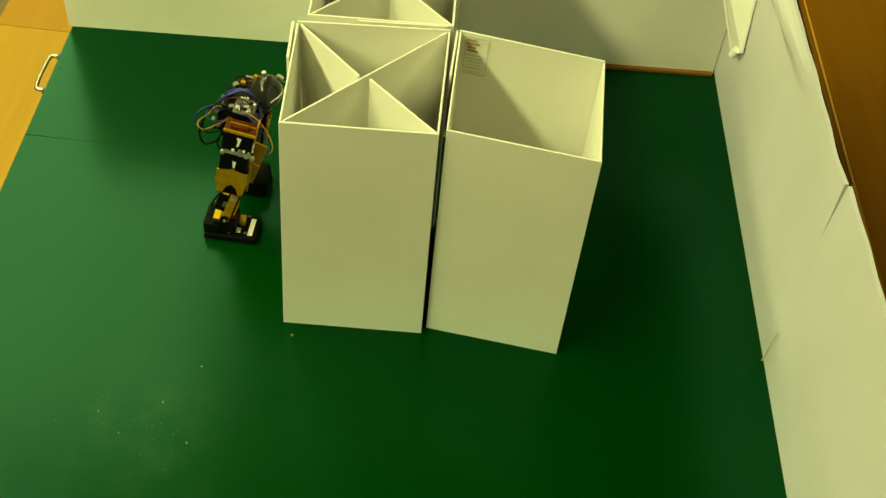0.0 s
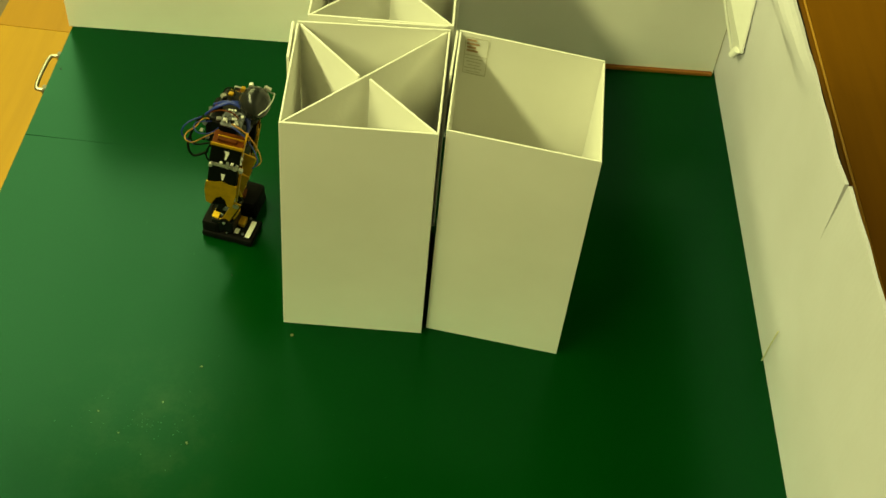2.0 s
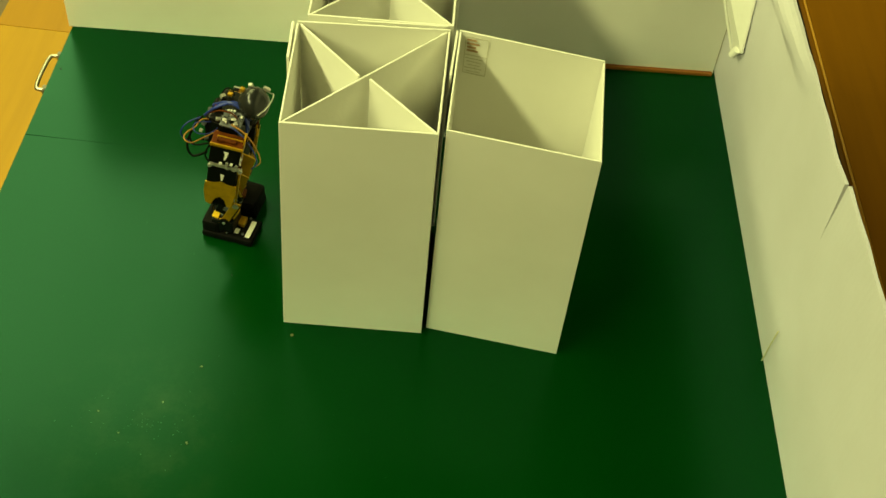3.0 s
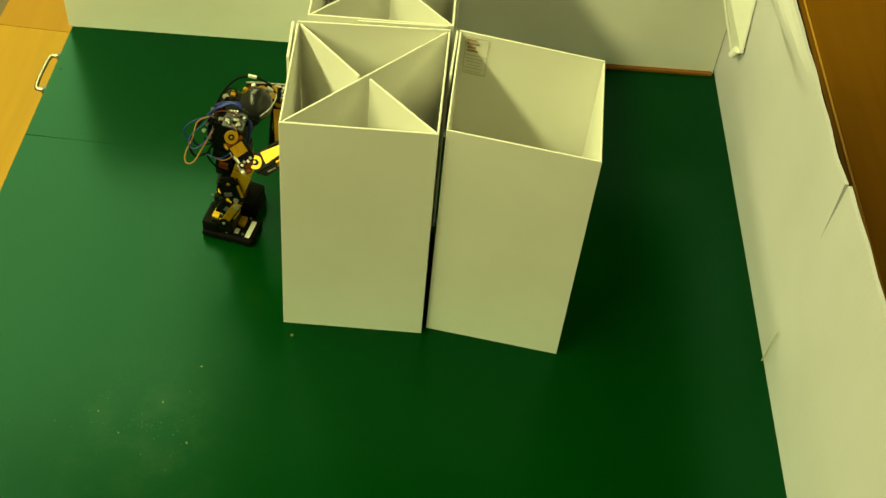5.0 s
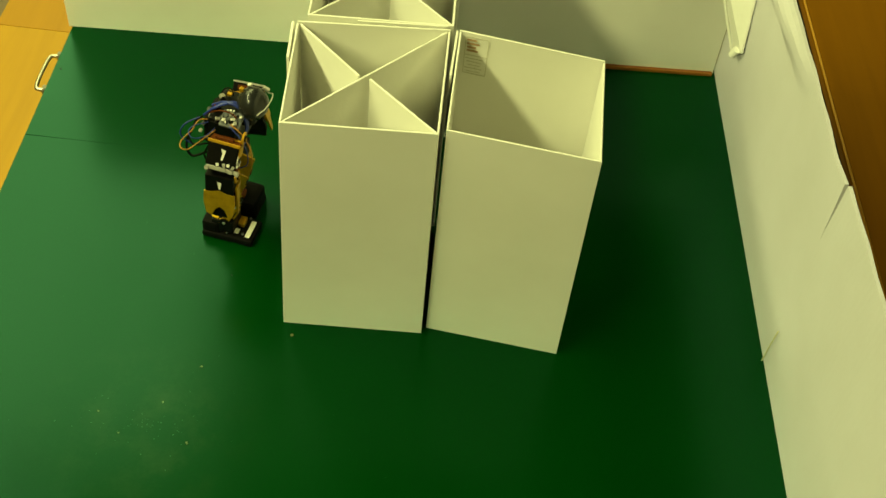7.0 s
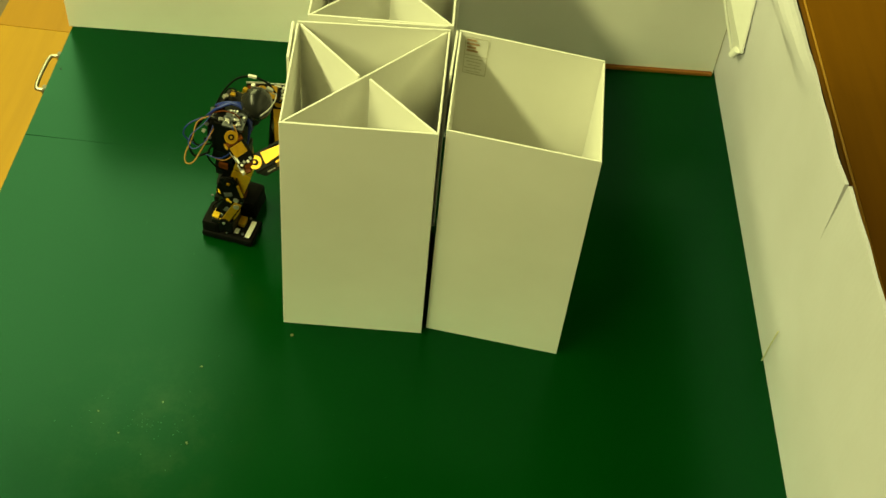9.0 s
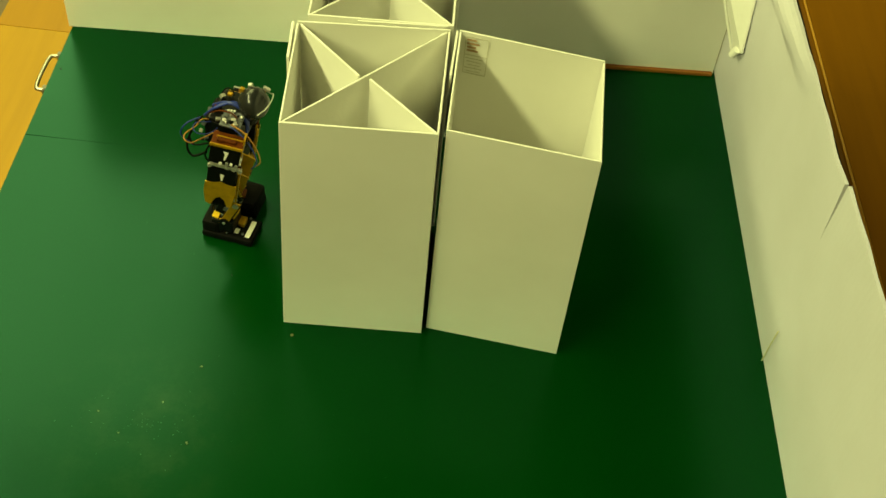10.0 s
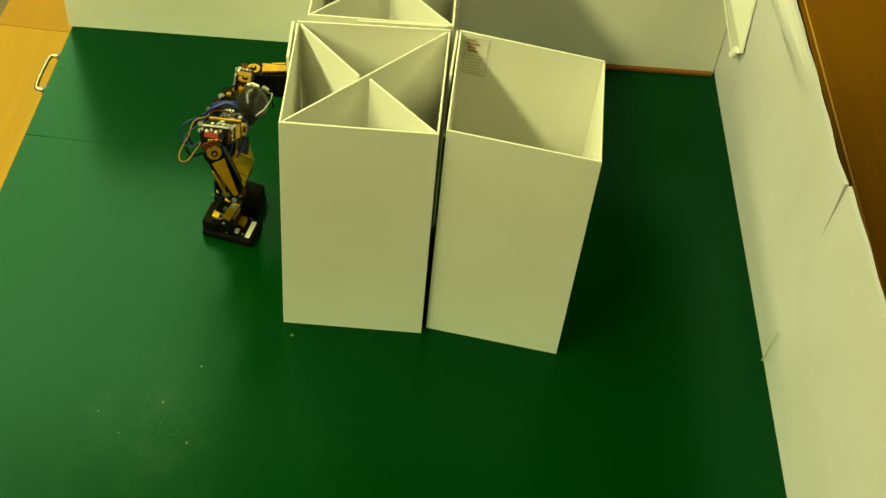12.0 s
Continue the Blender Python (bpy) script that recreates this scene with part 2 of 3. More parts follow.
bm, at = sheet((-0.708, 1.6285), (0.452, 1.6965), 0.0005, WALL_H, 0.007)
piece("arena_wall_back", bm, M_BOARD, at, label="upright white foam board wall at the table's rear", category="board wall", kind="structure")
bm, at = sheet((0.06, 1.6680), (0.450, 1.6905), 0.0, 0.006, 0.010)
piece("batten", bm, M_BATTEN, at, label="thin red-brown batten under the white board", category="batten")

RIGHT_A = math.degrees(math.atan2(0.830 - 1.693, 0.498 - 0.455))


def wavy_board(start, end, top, thick=0.005, n=64, rows=10, crease=0.0):
    """An upright board with soft waves; start and end of its length and its top may vary with height and length."""
    bm = B()
    sides = []
    for off in (-thick / 2, thick / 2):
        grid = []
        for i in range(n + 1):
            col = []
            for k in range(rows + 1):
                h = k / rows
                a, b = start(h), end(h)
                u = a + (b - a) * i / n
                z = h * top(u)
                w = 0.45 * h * (0.0022 * math.sin(31 * u + 0.6) + 0.0016 * math.sin(58 * u + 3 * h) + 0.0012 * math.sin(17 * u - 4 * h))
                if crease:
                    c = 0.90 + 0.16 * u
                    lift = max(0.0, min(1.0, (h - c + 0.11) / 0.08)) if h < c else max(0.0, (1 - h) / (1 - c))
                    w -= crease * lift * lift * (3 - 2 * lift) * max(0.0, min(1.0, (0.42 - u) / 0.2))
                col.append(bm.verts.new((u, off + w, z)))
            grid.append(col)
        sides.append(grid)
    p, q = sides
    for i in range(n):
        for k in range(rows):
            bm.faces.new((p[i][k], p[i + 1][k], p[i + 1][k + 1], p[i][k + 1]))
            bm.faces.new((q[i][k], q[i][k + 1], q[i + 1][k + 1], q[i + 1][k]))
        for k in (0, rows):
            bm.faces.new((p[i][k], q[i][k], q[i + 1][k], p[i + 1][k]))
    for k in range(rows):
        for i in (0, n):
            bm.faces.new((p[i][k], p[i][k + 1], q[i][k + 1], q[i][k]))
    bmesh.ops.recalc_face_normals(bm, faces=bm.faces)
    return bm


# side wall in the dimmed board colour, which lowers its lit brightness
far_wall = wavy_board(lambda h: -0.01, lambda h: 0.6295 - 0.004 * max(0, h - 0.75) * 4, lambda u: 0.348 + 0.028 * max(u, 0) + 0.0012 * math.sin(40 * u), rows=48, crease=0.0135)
piece("arena_wall_right", far_wall, M_BOARD_DIM, pose(0.4585, 1.693, 0.0, 0, 0, RIGHT_A), label="upright white foam board wall along the table's side, slightly wavy", category="board wall", kind="structure")
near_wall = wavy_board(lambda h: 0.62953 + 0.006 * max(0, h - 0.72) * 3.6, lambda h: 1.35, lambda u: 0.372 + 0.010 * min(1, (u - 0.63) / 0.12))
piece("arena_wall_right", near_wall, M_BOARD_DIM, pose(0.4585, 1.693, 0.0, 0, 0, RIGHT_A), label="upright white foam board wall with a torn upper corner", category="board wall", kind="structure")
gusset = empty("corner_brace", pose(0.4555, 1.600, 0.0), label="folded white paper brace in the arena corner", category="brace")
bm = B()
low_in, low_out = Vector((0.0005, -0.027, 0.150)), Vector((-0.0005, 0.012, 0.116))
top_in, top_out = Vector((0.0005, 0.022, 0.310)), Vector((-0.070, 0.080, 0.300))
va = [bm.verts.new(v) for v in (low_in, low_out, top_out, top_in)]
nv = (low_out - low_in).cross(top_in - low_in).normalized() * 0.003
vb = [bm.verts.new(v.co + nv) for v in va]
bm.faces.new(va)
bm.faces.new(vb[::-1])
for k in range(4):
    bm.faces.new((va[(k + 1) % 4], va[k], vb[k], vb[(k + 1) % 4]))
bmesh.ops.recalc_face_normals(bm, faces=bm.faces)
part("web", bm, M_PAPER, gusset, "bright white paper web")
part("rolled_end", rod(B(), 0.0065, 0.016, (-0.0075, -0.014, 0.140), (20, 10, 30)), M_PAPER, gusset)
part("fold", tube(B(), [low_out + Vector((-0.003, -0.002, 0)), (low_out + top_out) / 2 + Vector((-0.003, -0.002, 0)), top_out + Vector((0.002, -0.006, -0.01))], 0.0022), M_PAPER, gusset, smooth=True)

# ---- wooden bench and cabinet beside the table ----
for y0, y1 in ((-0.6, 1.9546), (1.9554, 3.6)):
    t = empty("bench", pose(-0.80, (y0 + y1) / 2, FLOOR_Z), label="low honey-coloured wooden bench beside the table" if y0 < 0 else "low wooden bench of a darker honey tone behind a paler one", category="bench", group="benches beside the table")
    w = y1 - y0
    part("seat", slab(B(), (0.425, w, 0.03), (0, 0, 0.435), bevel=0.002), M_WOOD if y0 < 0 else M_WOOD_DARKER, t)
    for sy in (-1, 1):
        part("side", slab(B(), (0.38, 0.025, 0.42), (0, sy * (w / 2 - 0.06), 0.21), bevel=0.002), M_WOOD, t)
t = empty("cabinet", pose(1.1205, 1.2235, FLOOR_Z, 0, 0, 3.16), label="low brown wooden cabinet with a highlight painted along its front edge", category="cabinet")
# recessed body; its near-black colour stands in for shade beside the table
part("body", slab(B(), (0.62, 3.8, 0.721), (0.10, 0, 0.3605), bevel=0.002), M_CARCASS, t, "recessed carcass, painted near-black for the gap's shade")
bm = slab(B(), (0.86, 3.84, 0.024), (0.0, 0, 0.7340))
bmesh.ops.bevel(bm, geom=[e for e in bm.edges if all(v.co.x < -0.4 for v in e.verts) and abs(e.verts[0].co.z - e.verts[1].co.z) < 0.001], offset=0.006, segments=4, affect="EDGES")
part("top", bm, M_BROWN, t, "brown stained wooden top with a rounded front")
# thin pale strip that draws the highlight along the rounded front
part("edge_highlight", slab(B(), (0.0042, 3.84, 0.0030), (-0.4270, 0, 0.7452), (0, -35, 0), bevel=0.0008), M_EDGE_HIGHLIGHT, t, "pale strip painted as the front edge's highlight")


# ---- boxes ----
BOX_H = 0.40


def skew_panel(p, q, ptop, qtop, inward, z0, z1, thick=0.0027):
    """A panel between two corners; the corners of its top edge may lean."""
    bm = B()
    n = Vector((*inward, 0)).normalized() * thick
    a = [Vector((*p, z0)), Vector((*q, z0)), Vector((*qtop, z1)), Vector((*ptop, z1))]
    va = [bm.verts.new(v) for v in a]
    vb = [bm.verts.new(v + n) for v in a]
    bm.faces.new(va)
    bm.faces.new(vb[::-1])
    for i in range(4):
        j = (i + 1) % 4
        bm.faces.new((va[j], va[i], vb[i], vb[j]))
    bmesh.ops.recalc_face_normals(bm, faces=bm.faces)
    bmesh.ops.bevel(bm, geom=list(bm.edges), offset=0.0006, segments=1, affect="EDGES")
    return bm


def foam_box(bottom, top, label, partitions=False, shift=0.006):
    """An open-topped box: corners front left, front right, back right, back left."""
    cx, cy = sum(c[0] for c in bottom) / 4, sum(c[1] for c in bottom) / 4
    t = empty("foam_board_box", pose(cx, cy, 0), label=label, category="box", group="white boxes on the table")
    bo = [Vector((c[0] - cx, c[1] - cy)) for c in bottom]
    to = [Vector((c[0] - cx, c[1] - cy)) for c in top]
    for i in range(4):
        j = (i + 1) % 4
        d = (bo[j] - bo[i]).normalized()
        inward = (-d.y, d.x)
        trim = 0.0042 if i % 2 else 0.0
        pb, qb, pt, qt = bo[i] + d * trim, bo[j] - d * trim, to[i] + d * trim, to[j] - d * trim
        part("panel", skew_panel(pb, qb, pt, qt, inward, 0.0, BOX_H - (0.001 if i % 2 else 0)), M_BOARD, t)
    part("base_panel", slab(B(), (0.166, 0.164, 0.004), (0, 0, 0.004)), M_BOARD, t)
    if partitions:
        k = 0.965
        for a, b, full in ((0, 2, True), (3, 1, False)):
            pa, pb_ = to[a] * k, to[b] * k
            d = (pb_ - pa).normalized()
            nrm = (-d.y, d.x)
            if full:
                part("divider", skew_panel(pa, pb_, pa, pb_, nrm, 0.006, BOX_H - 0.003, 0.003), M_BOARD, t)
            else:
                mid = (pa + pb_) / 2
                side = Vector(nrm)
                ma, mb = mid - d * 0.007 - side * shift, mid + d * 0.006 + side * 0.001
                part("divider", skew_panel(pa, ma, pa, ma, nrm, 0.006, BOX_H - 0.003, 0.003), M_BOARD, t)
                part("divider", skew_panel(mb, pb_, mb, pb_, nrm, 0.006, BOX_H - 0.003, 0.003), M_BOARD, t)
    return t, to


Q1B = [(-0.219, 1.028), (-0.018, 1.036), (-0.021, 1.238), (-0.223, 1.222)]
Q1T = [(-0.214, 1.029), (-0.020, 1.039), (-0.022, 1.240), (-0.223, 1.223)]
Q2B = [(-0.012, 1.047), (0.181, 1.026), (0.184, 1.214), (-0.009, 1.242)]
Q2T = [(-0.012, 1.048), (0.178, 1.023), (0.183, 1.212), (-0.010, 1.242)]
Q3 = [(-0.212, 1.237), (-0.018, 1.247), (-0.023, 1.446), (-0.217, 1.436)]
Q4 = [(-0.213, 1.440), (-0.018, 1.450), (-0.020, 1.645), (-0.214, 1.634)]
box_a, top_a = foam_box(Q1B, Q1T, "tall open white foam board box with crossed dividers", True)
box_b, top_b = foam_box(Q2B, Q2T, "tall open white foam board box, empty inside")
box_c, top_c = foam_box(Q3, Q3, "tall white divided foam board box behind another", True)
box_d, top_d = foam_box(Q4, Q4, "tall white foam board box against the rear wall", True)


# loose flaps and tape on the boxes
c1 = Vector((sum(c[0] for c in Q1B) / 4, sum(c[1] for c in Q1B) / 4))
c2 = Vector((sum(c[0] for c in Q2B) / 4, sum(c[1] for c in Q2B) / 4))


def flap(parent, p, q, z0, z1, thick, label=""):
    d = Vector((q[0] - p[0], q[1] - p[1], 0))
    return part("flap", slab(B(), (d.length, thick, z1 - z0), bevel=0.0006), M_BOARD, parent, label, pose((p[0] + q[0]) / 2, (p[1] + q[1]) / 2, (z0 + z1) / 2, 0, 0, math.degrees(math.atan2(d.y, d.x))))


flap(box_a, (-0.2235 - c1.x, 1.150 - c1.y), (-0.2285 - c1.x, 1.222 - c1.y), 0.30, 0.399, 0.0035)
flap(box_b, (-0.0150 - c2.x, 1.150 - c2.y), (-0.0132 - c2.x, 1.240 - c2.y), 0.30, 0.399, 0.0030)
flap(box_a, (-0.145 - c1.x, 1.2335 - c1.y), (-0.026 - c1.x, 1.2425 - c1.y), 0.36, 0.4025, 0.0025)

# printed form on the inner rear panel: plain bars
PB, PE = Vector((-0.010, 1.242)), Vector((0.183, 1.212))
fd = (PE - PB).normalized()
fa = math.degrees(math.atan2(fd.y, fd.x))


def ink(u, z, w, h, material, name="print_bar"):
    p = PB + fd * u + Vector((fd.y, -fd.x)) * 0.0046 - c2
    part(name, slab(B(), (w, 0.0006, h)), material, box_b, "", pose(p.x, p.y, z, 0, 0, fa))


for z in (0.3945, 0.3645, 0.3330):
    ink(0.0255, z, 0.031, 0.0008, M_INK_DARK)
for u in (0.0100, 0.0410):
    ink(u, 0.3640, 0.0008, 0.061, M_INK_DARK)
for k in range(5):
    ink(0.0235, 0.359 - 0.0055 * k, 0.024 - 0.003 * (k % 3), 0.0007, M_INK_DARK)
for k, (w, u) in enumerate(((0.013, 0.0185), (0.017, 0.0205), (0.012, 0.0185), (0.015, 0.020))):
    ink(u, 0.3895 - 0.0058 * k, w, 0.0028, M_INK)

# crumbs and a paint scuff on the green boards
for k, (x, y, r) in enumerate(((-0.203, 1.006, 0.0026), (-0.319, 0.935, 0.0019), (-0.358, 0.870, 0.0017), (-0.312, 0.811, 0.0021), (-0.440, 0.845, 0.0014), (-0.405, 0.815, 0.0013), (0.345, 0.772, 0.0019))):
    bm = B()
    bmesh.ops.create_icosphere(bm, subdivisions=1, radius=r, matrix=Matrix.Diagonal((1.2, 0.9, 0.55, 1)))
    for v in bm.verts:
        v.co += 0.3 * r * noise.noise_vector(v.co * 900 + Vector((k, 2 * k, 0)))
    piece("crumb", bm, M_CRUMB, pose(x, y, r * 0.4, 0, 0, 40 * k), label="tiny tan crumb lying on the green board", category="crumb", group="crumbs on the table")
for x, y, r in ((-0.6893, 1.5124, 0.0022), (-0.3104, 1.1034, 0.0016)):
    bm = B()
    bmesh.ops.create_icosphere(bm, subdivisions=1, radius=r, matrix=Matrix.Diagonal((0.7, 1.3, 0.35, 1)))
    piece("crumb", bm, M_CARCASS, pose(x, y, r * 0.25, 0, 0, 25), label="tiny dark crumb lying on the green board", category="crumb", group="crumbs on the table")
# faint yellowish stain line at the wall's joint, modelled as a thin rod
bm = tube(B(), [(0.4838, 1.0535, 0.004), (0.4838, 1.051, 0.040), (0.4838, 1.046, 0.086)], 0.0010)
piece("straw", bm, M_STAIN_LINE, label="thin pale yellow stain line low on the white board wall", category="straw", smooth=True)

rng = random.Random(7)
bm = B()
for k in range(60):
    a, r = rng.uniform(0, 6.283), abs(rng.gauss(0, 0.045))
    x, y, w = -0.380 + 1.5 * r * math.cos(a), 0.832 + 0.8 * r * math.sin(a), rng.uniform(0.0004, 0.0010)
    slab(bm, (w * rng.uniform(1, 2.2), w, 0.0003), (x, y, 0.00016), (0, 0, rng.uniform(0, 180)))
for k in range(60):
    w = rng.uniform(0.0003, 0.0007)
    slab(bm, (w * 1.5, w, 0.0003), (rng.uniform(-0.66, 0.0), rng.uniform(0.78, 1.5), 0.00016), (0, 0, rng.uniform(0, 180)))
piece("dust_specks", bm, M_DUST, label="pale dust specks scattered on the green board", category="dust", kind="stuff")


# ---- robot ----
# Robot space: x ahead, y to its own left, z up; the origin lies on the table between the feet.
ROBOT_AT = (-0.325, 1.214, 0.0)
robot = empty("humanoid_robot", pose(*ROBOT_AT), label="small humanoid robot with gold brackets, black servos and loose wires", category="robot")
SHANK, THIGH, UPPER = 0.055, 0.055, 0.054
ANKLE_Z = 0.034


def servo(bm, at, size=(0.020, 0.036, 0.036), rot=(0, 0, 0)):
    slab(bm, size, at, rot, bevel=0.0022)
    return bm


def build_foot(side):
    bm = slab(B(), (0.081 if side < 0 else 0.068, 0.048, 0.012), (0.004 if side < 0 else 0.009, side * 0.004, 0.006), bevel=0.004)
    slab(bm, (0.028, 0.046, 0.030), (-0.023 if side < 0 else -0.012, side * 0.002, 0.017), bevel=0.006)
    if side > 0:
        slab(bm, (0.036, 0.050, 0.034), (0.025, 0.003, 0.018), bevel=0.009)
    foot = part("foot", bm, M_RUBBER, robot, "black flat foot")
    part("ankle_servo", servo(B(), (-0.004, side * 0.004, 0.026), (0.034, 0.036, 0.024)), M_BLACK, foot)
    for y in (-0.0205, 0.0235):
        part("ankle_bracket", slab(B(), (0.012, 0.0022, 0.026), (-0.002, y, 0.029), bevel=0.0006), M_GOLD, foot)
    part("ankle_tab", slab(B(), (0.010, 0.018, 0.003), (-0.016, -0.010, 0.0402), (0, 12, 0), bevel=0.0008), M_TAB, foot, "bright yellow tab")
    for sx, sy in ((-0.030, -0.014), (-0.030, 0.016), (0.026, -0.016), (0.026, 0.018)):
        part("screw", rod(B(), 0.0022, 0.0016, (sx, sy, 0.0256 if sx < 0 else 0.0126), seg=8), M_GREY, foot)
    part("gear_cover", slab(B(), (0.012, 0.014, 0.006), (0.006, -0.006, 0.0395), bevel=0.001), M_RED, foot)
    part("pin_row", slab(B(), (0.003, 0.014, 0.003), (-0.008, -0.004, 0.0395), bevel=0.0006), M_SILVER, foot)
    part("toe_bracket", slab(B(), (0.010, 0.016, 0.009), (0.018, 0.006, 0.0155), bevel=0.0012), M_GOLD, foot)
    if side < 0:
        part("label_strip", slab(B(), (0.0075, 0.034, 0.0008), (0.034, side * 0.003, 0.0124)), M_WHITE, foot, "white sticker strip")
    part("sticker", slab(B(), (0.009, 0.010, 0.0008), (0.014, -0.012, 0.0124)), M_WHITE, foot)
    part("sticker", slab(B(), (0.004, 0.007, 0.0008), (0.002, -0.0165, 0.0124)), M_WHITE, foot)
    return foot


def build_shank(side):
    bm = slab(B(), (0.012, 0.0024, SHANK + 0.004), (0.002, -0.0195, SHANK / 2), bevel=0.0007)
    slab(bm, (0.012, 0.0024, SHANK + 0.004), (0.002, 0.0195, SHANK / 2), bevel=0.0007)
    slab(bm, (0.0024, 0.037, 0.020), (0.012, 0, SHANK / 2), bevel=0.0007)
    shank = part("shank", bm, M_GOLD, robot, "gold anodised leg bracket")
    part("servo", servo(B(), (-0.004, 0, SHANK - 0.020), (0.030, 0.035, 0.036)), M_BLACK, shank)
    for s in (-1, 1):
        part("screw", rod(B(), 0.0045, 0.002, (0.002, s * 0.0215, SHANK - 0.004), (90, 0, 0)), M_SILVER, shank)
    part("tab", slab(B(), (0.009, 0.018, 0.0026), (-0.012, -0.012, SHANK + 0.0005), bevel=0.0007), M_TAB, shank, "bright yellow tab")
    part("servo_label", slab(B(), (0.012, 0.0008, 0.010), (-0.004, -0.0180, SHANK - 0.022)), M_GREY, shank)
    part("servo_horn", rod(B(), 0.0075, 0.0024, (0.002, -0.0215, 0.006), (90, 0, 0), seg=16), M_BLACK, shank)
    part("horn_screw", rod(B(), 0.0024, 0.0030, (0.002, -0.0228, 0.006), (90, 0, 0), seg=8), M_SILVER, shank)
    part("gear_cover", slab(B(), (0.010, 0.014, 0.006), (0.006, 0.006, SHANK - 0.0005), bevel=0.001), M_RED, shank)
    part("leg_wire", tube(B(), [(-0.018, -0.006, 0.004), (-0.024, -0.012, 0.022), (-0.020, -0.014, 0.044), (-0.010, -0.012, 0.058)], 0.0014), M_RUBBER, shank, smooth=True)
    part("pin_row", slab(B(), (0.016, 0.003, 0.003), (0.000, -0.012, SHANK + 0.001), bevel=0.0006), M_SILVER, shank)
    return shank


def build_thigh(side):
    bm = slab(B(), (0.020, 0.0024, THIGH), (0.002, -0.0185, THIGH / 2 + 0.004), bevel=0.0007)
    slab(bm, (0.020, 0.0024, THIGH), (0.002, 0.0185, THIGH / 2 + 0.004), bevel=0.0007)
    slab(bm, (0.0024, 0.037, 0.034), (0.013, 0, THIGH / 2 + 0.006), bevel=0.0007)
    thigh = part("thigh", bm, M_GOLD if side > 0 else M_BLACK, robot, "gold anodised leg bracket" if side > 0 else "black leg bracket")
    part("servo", servo(B(), (-0.004, 0, THIGH / 2), (0.030, 0.033, 0.036)), M_BLACK, thigh)
    part("screw", rod(B(), 0.0040, 0.002, (0.002, side * 0.0205, 0.010), (90, 0, 0)), M_SILVER, thigh)
    part("servo_horn", rod(B(), 0.0080, 0.0024, (0.002, -0.0208, THIGH - 0.006), (90, 0, 0), seg=16), M_BLACK, thigh)
    part("horn_screw", rod(B(), 0.0026, 0.0030, (0.002, -0.0222, THIGH - 0.006), (90, 0, 0), seg=8), M_GOLD, thigh)
    part("gold_strip", slab(B(), (0.004, 0.0022, 0.026), (0.013, -0.0190, THIGH / 2), bevel=0.0006), M_GOLD, thigh)
    part("servo_label", slab(B(), (0.012, 0.0008, 0.008), (-0.006, -0.0202, THIGH / 2 - 0.004)), M_GREY, thigh)
    part("leg_wire", tube(B(), [(-0.016, -0.010, 0.006), (-0.023, -0.016, 0.024), (-0.014, -0.016, 0.046), (-0.006, -0.010, 0.058)], 0.0014), M_RUBBER, thigh, smooth=True)
    return thigh


def build_upper_arm(side):
    """Hangs along -z from the shoulder; side: -1 right, 1 left."""
    arm = part("upper_arm", servo(B(), (0, side * 0.006, -0.030), (0.043, 0.026, 0.034)), M_BLACK, robot, "black servo upper arm")
    part("shoulder_bracket", slab(B(), (0.044, 0.026, 0.003), (0, side * 0.006, -0.0115), bevel=0.0008), M_RED if side < 0 else M_BLACK, arm, "red-brown shoulder bracket" if side < 0 else "black shoulder bracket")
    part("bracket_lip", slab(B(), (0.046, 0.0030, 0.0044), (0, side * 0.0195, -0.0118), bevel=0.0008), M_GOLD if side < 0 else M_SILVER, arm)
    part("bracket_rib", slab(B(), (0.036, 0.0022, 0.0026), (0.002, side * 0.004, -0.0090), bevel=0.0006), M_GOLD, arm)
    part("shoulder_cap", rod(B(), 0.0092, 0.0026, (0.0225, side * 0.006, -0.002), (0, 90, 0), seg=20), M_GOLD, arm)
    part("horn", rod(B(), 0.0042, 0.003, (0.0242, side * 0.006, -0.002), (0, 90, 0)), M_BLACK, arm)
    part("horn_screw", rod(B(), 0.0020, 0.003, (0.0252, side * 0.006, -0.002), (0, 90, 0), seg=8), M_GOLD, arm)
    part("red_horn", slab(B(), (0.026, 0.007, 0.004), (-0.002, side * 0.011, -0.0080), bevel=0.001), M_RED, arm)
    part("mark", prism(B(), [(-0.0015, -0.007), (0.0010, -0.007), (0.0036, 0.008), (-0.0034, 0.009), (-0.001, 0.003)], 0.0008), M_WHITE, arm, at=pose(0.001, side * 0.0194, -0.030))
    bm = slab(B(), (0.046 if side < 0 else 0.024, 0.0026, 0.0055), (0.004, side * 0.018, -0.0505), bevel=0.0008)
    part("elbow_block", slab(B(), (0.040, 0.022, 0.0040), (0.001, side * 0.005, -0.0500), bevel=0.0012), M_BLACK, arm)
    part("elbow_plate", bm, M_SILVER, arm, "silver elbow plate")
    for k, sx in enumerate((-0.004, 0.005, 0.011, 0.018)):
        part("cable_clip", slab(B(), (0.004, 0.0022, 0.0042 + 0.0012 * (k % 2)), (sx, side * 0.0200, -0.0440 + 0.001 * (k % 3)), (0, 14 * k - 20, 0), bevel=0.0006), (M_WHITE, M_SILVER)[k % 2], arm)
    for sx in (-0.018, 0.006, 0.016, 0.025) if side < 0 else (-0.010, 0.006, 0.016):
        part("screw", rod(B(), 0.0030, 0.004, (sx, side * 0.0195, -0.0505 + 0.002 * math.sin(sx * 400)), (90, 0, 0), seg=10), M_SILVER, arm)
    part("front_plate", slab(B(), (0.0018, 0.019, 0.016), (0.0222, side * 0.007, -0.022), bevel=0.0005), M_GOLD, arm)
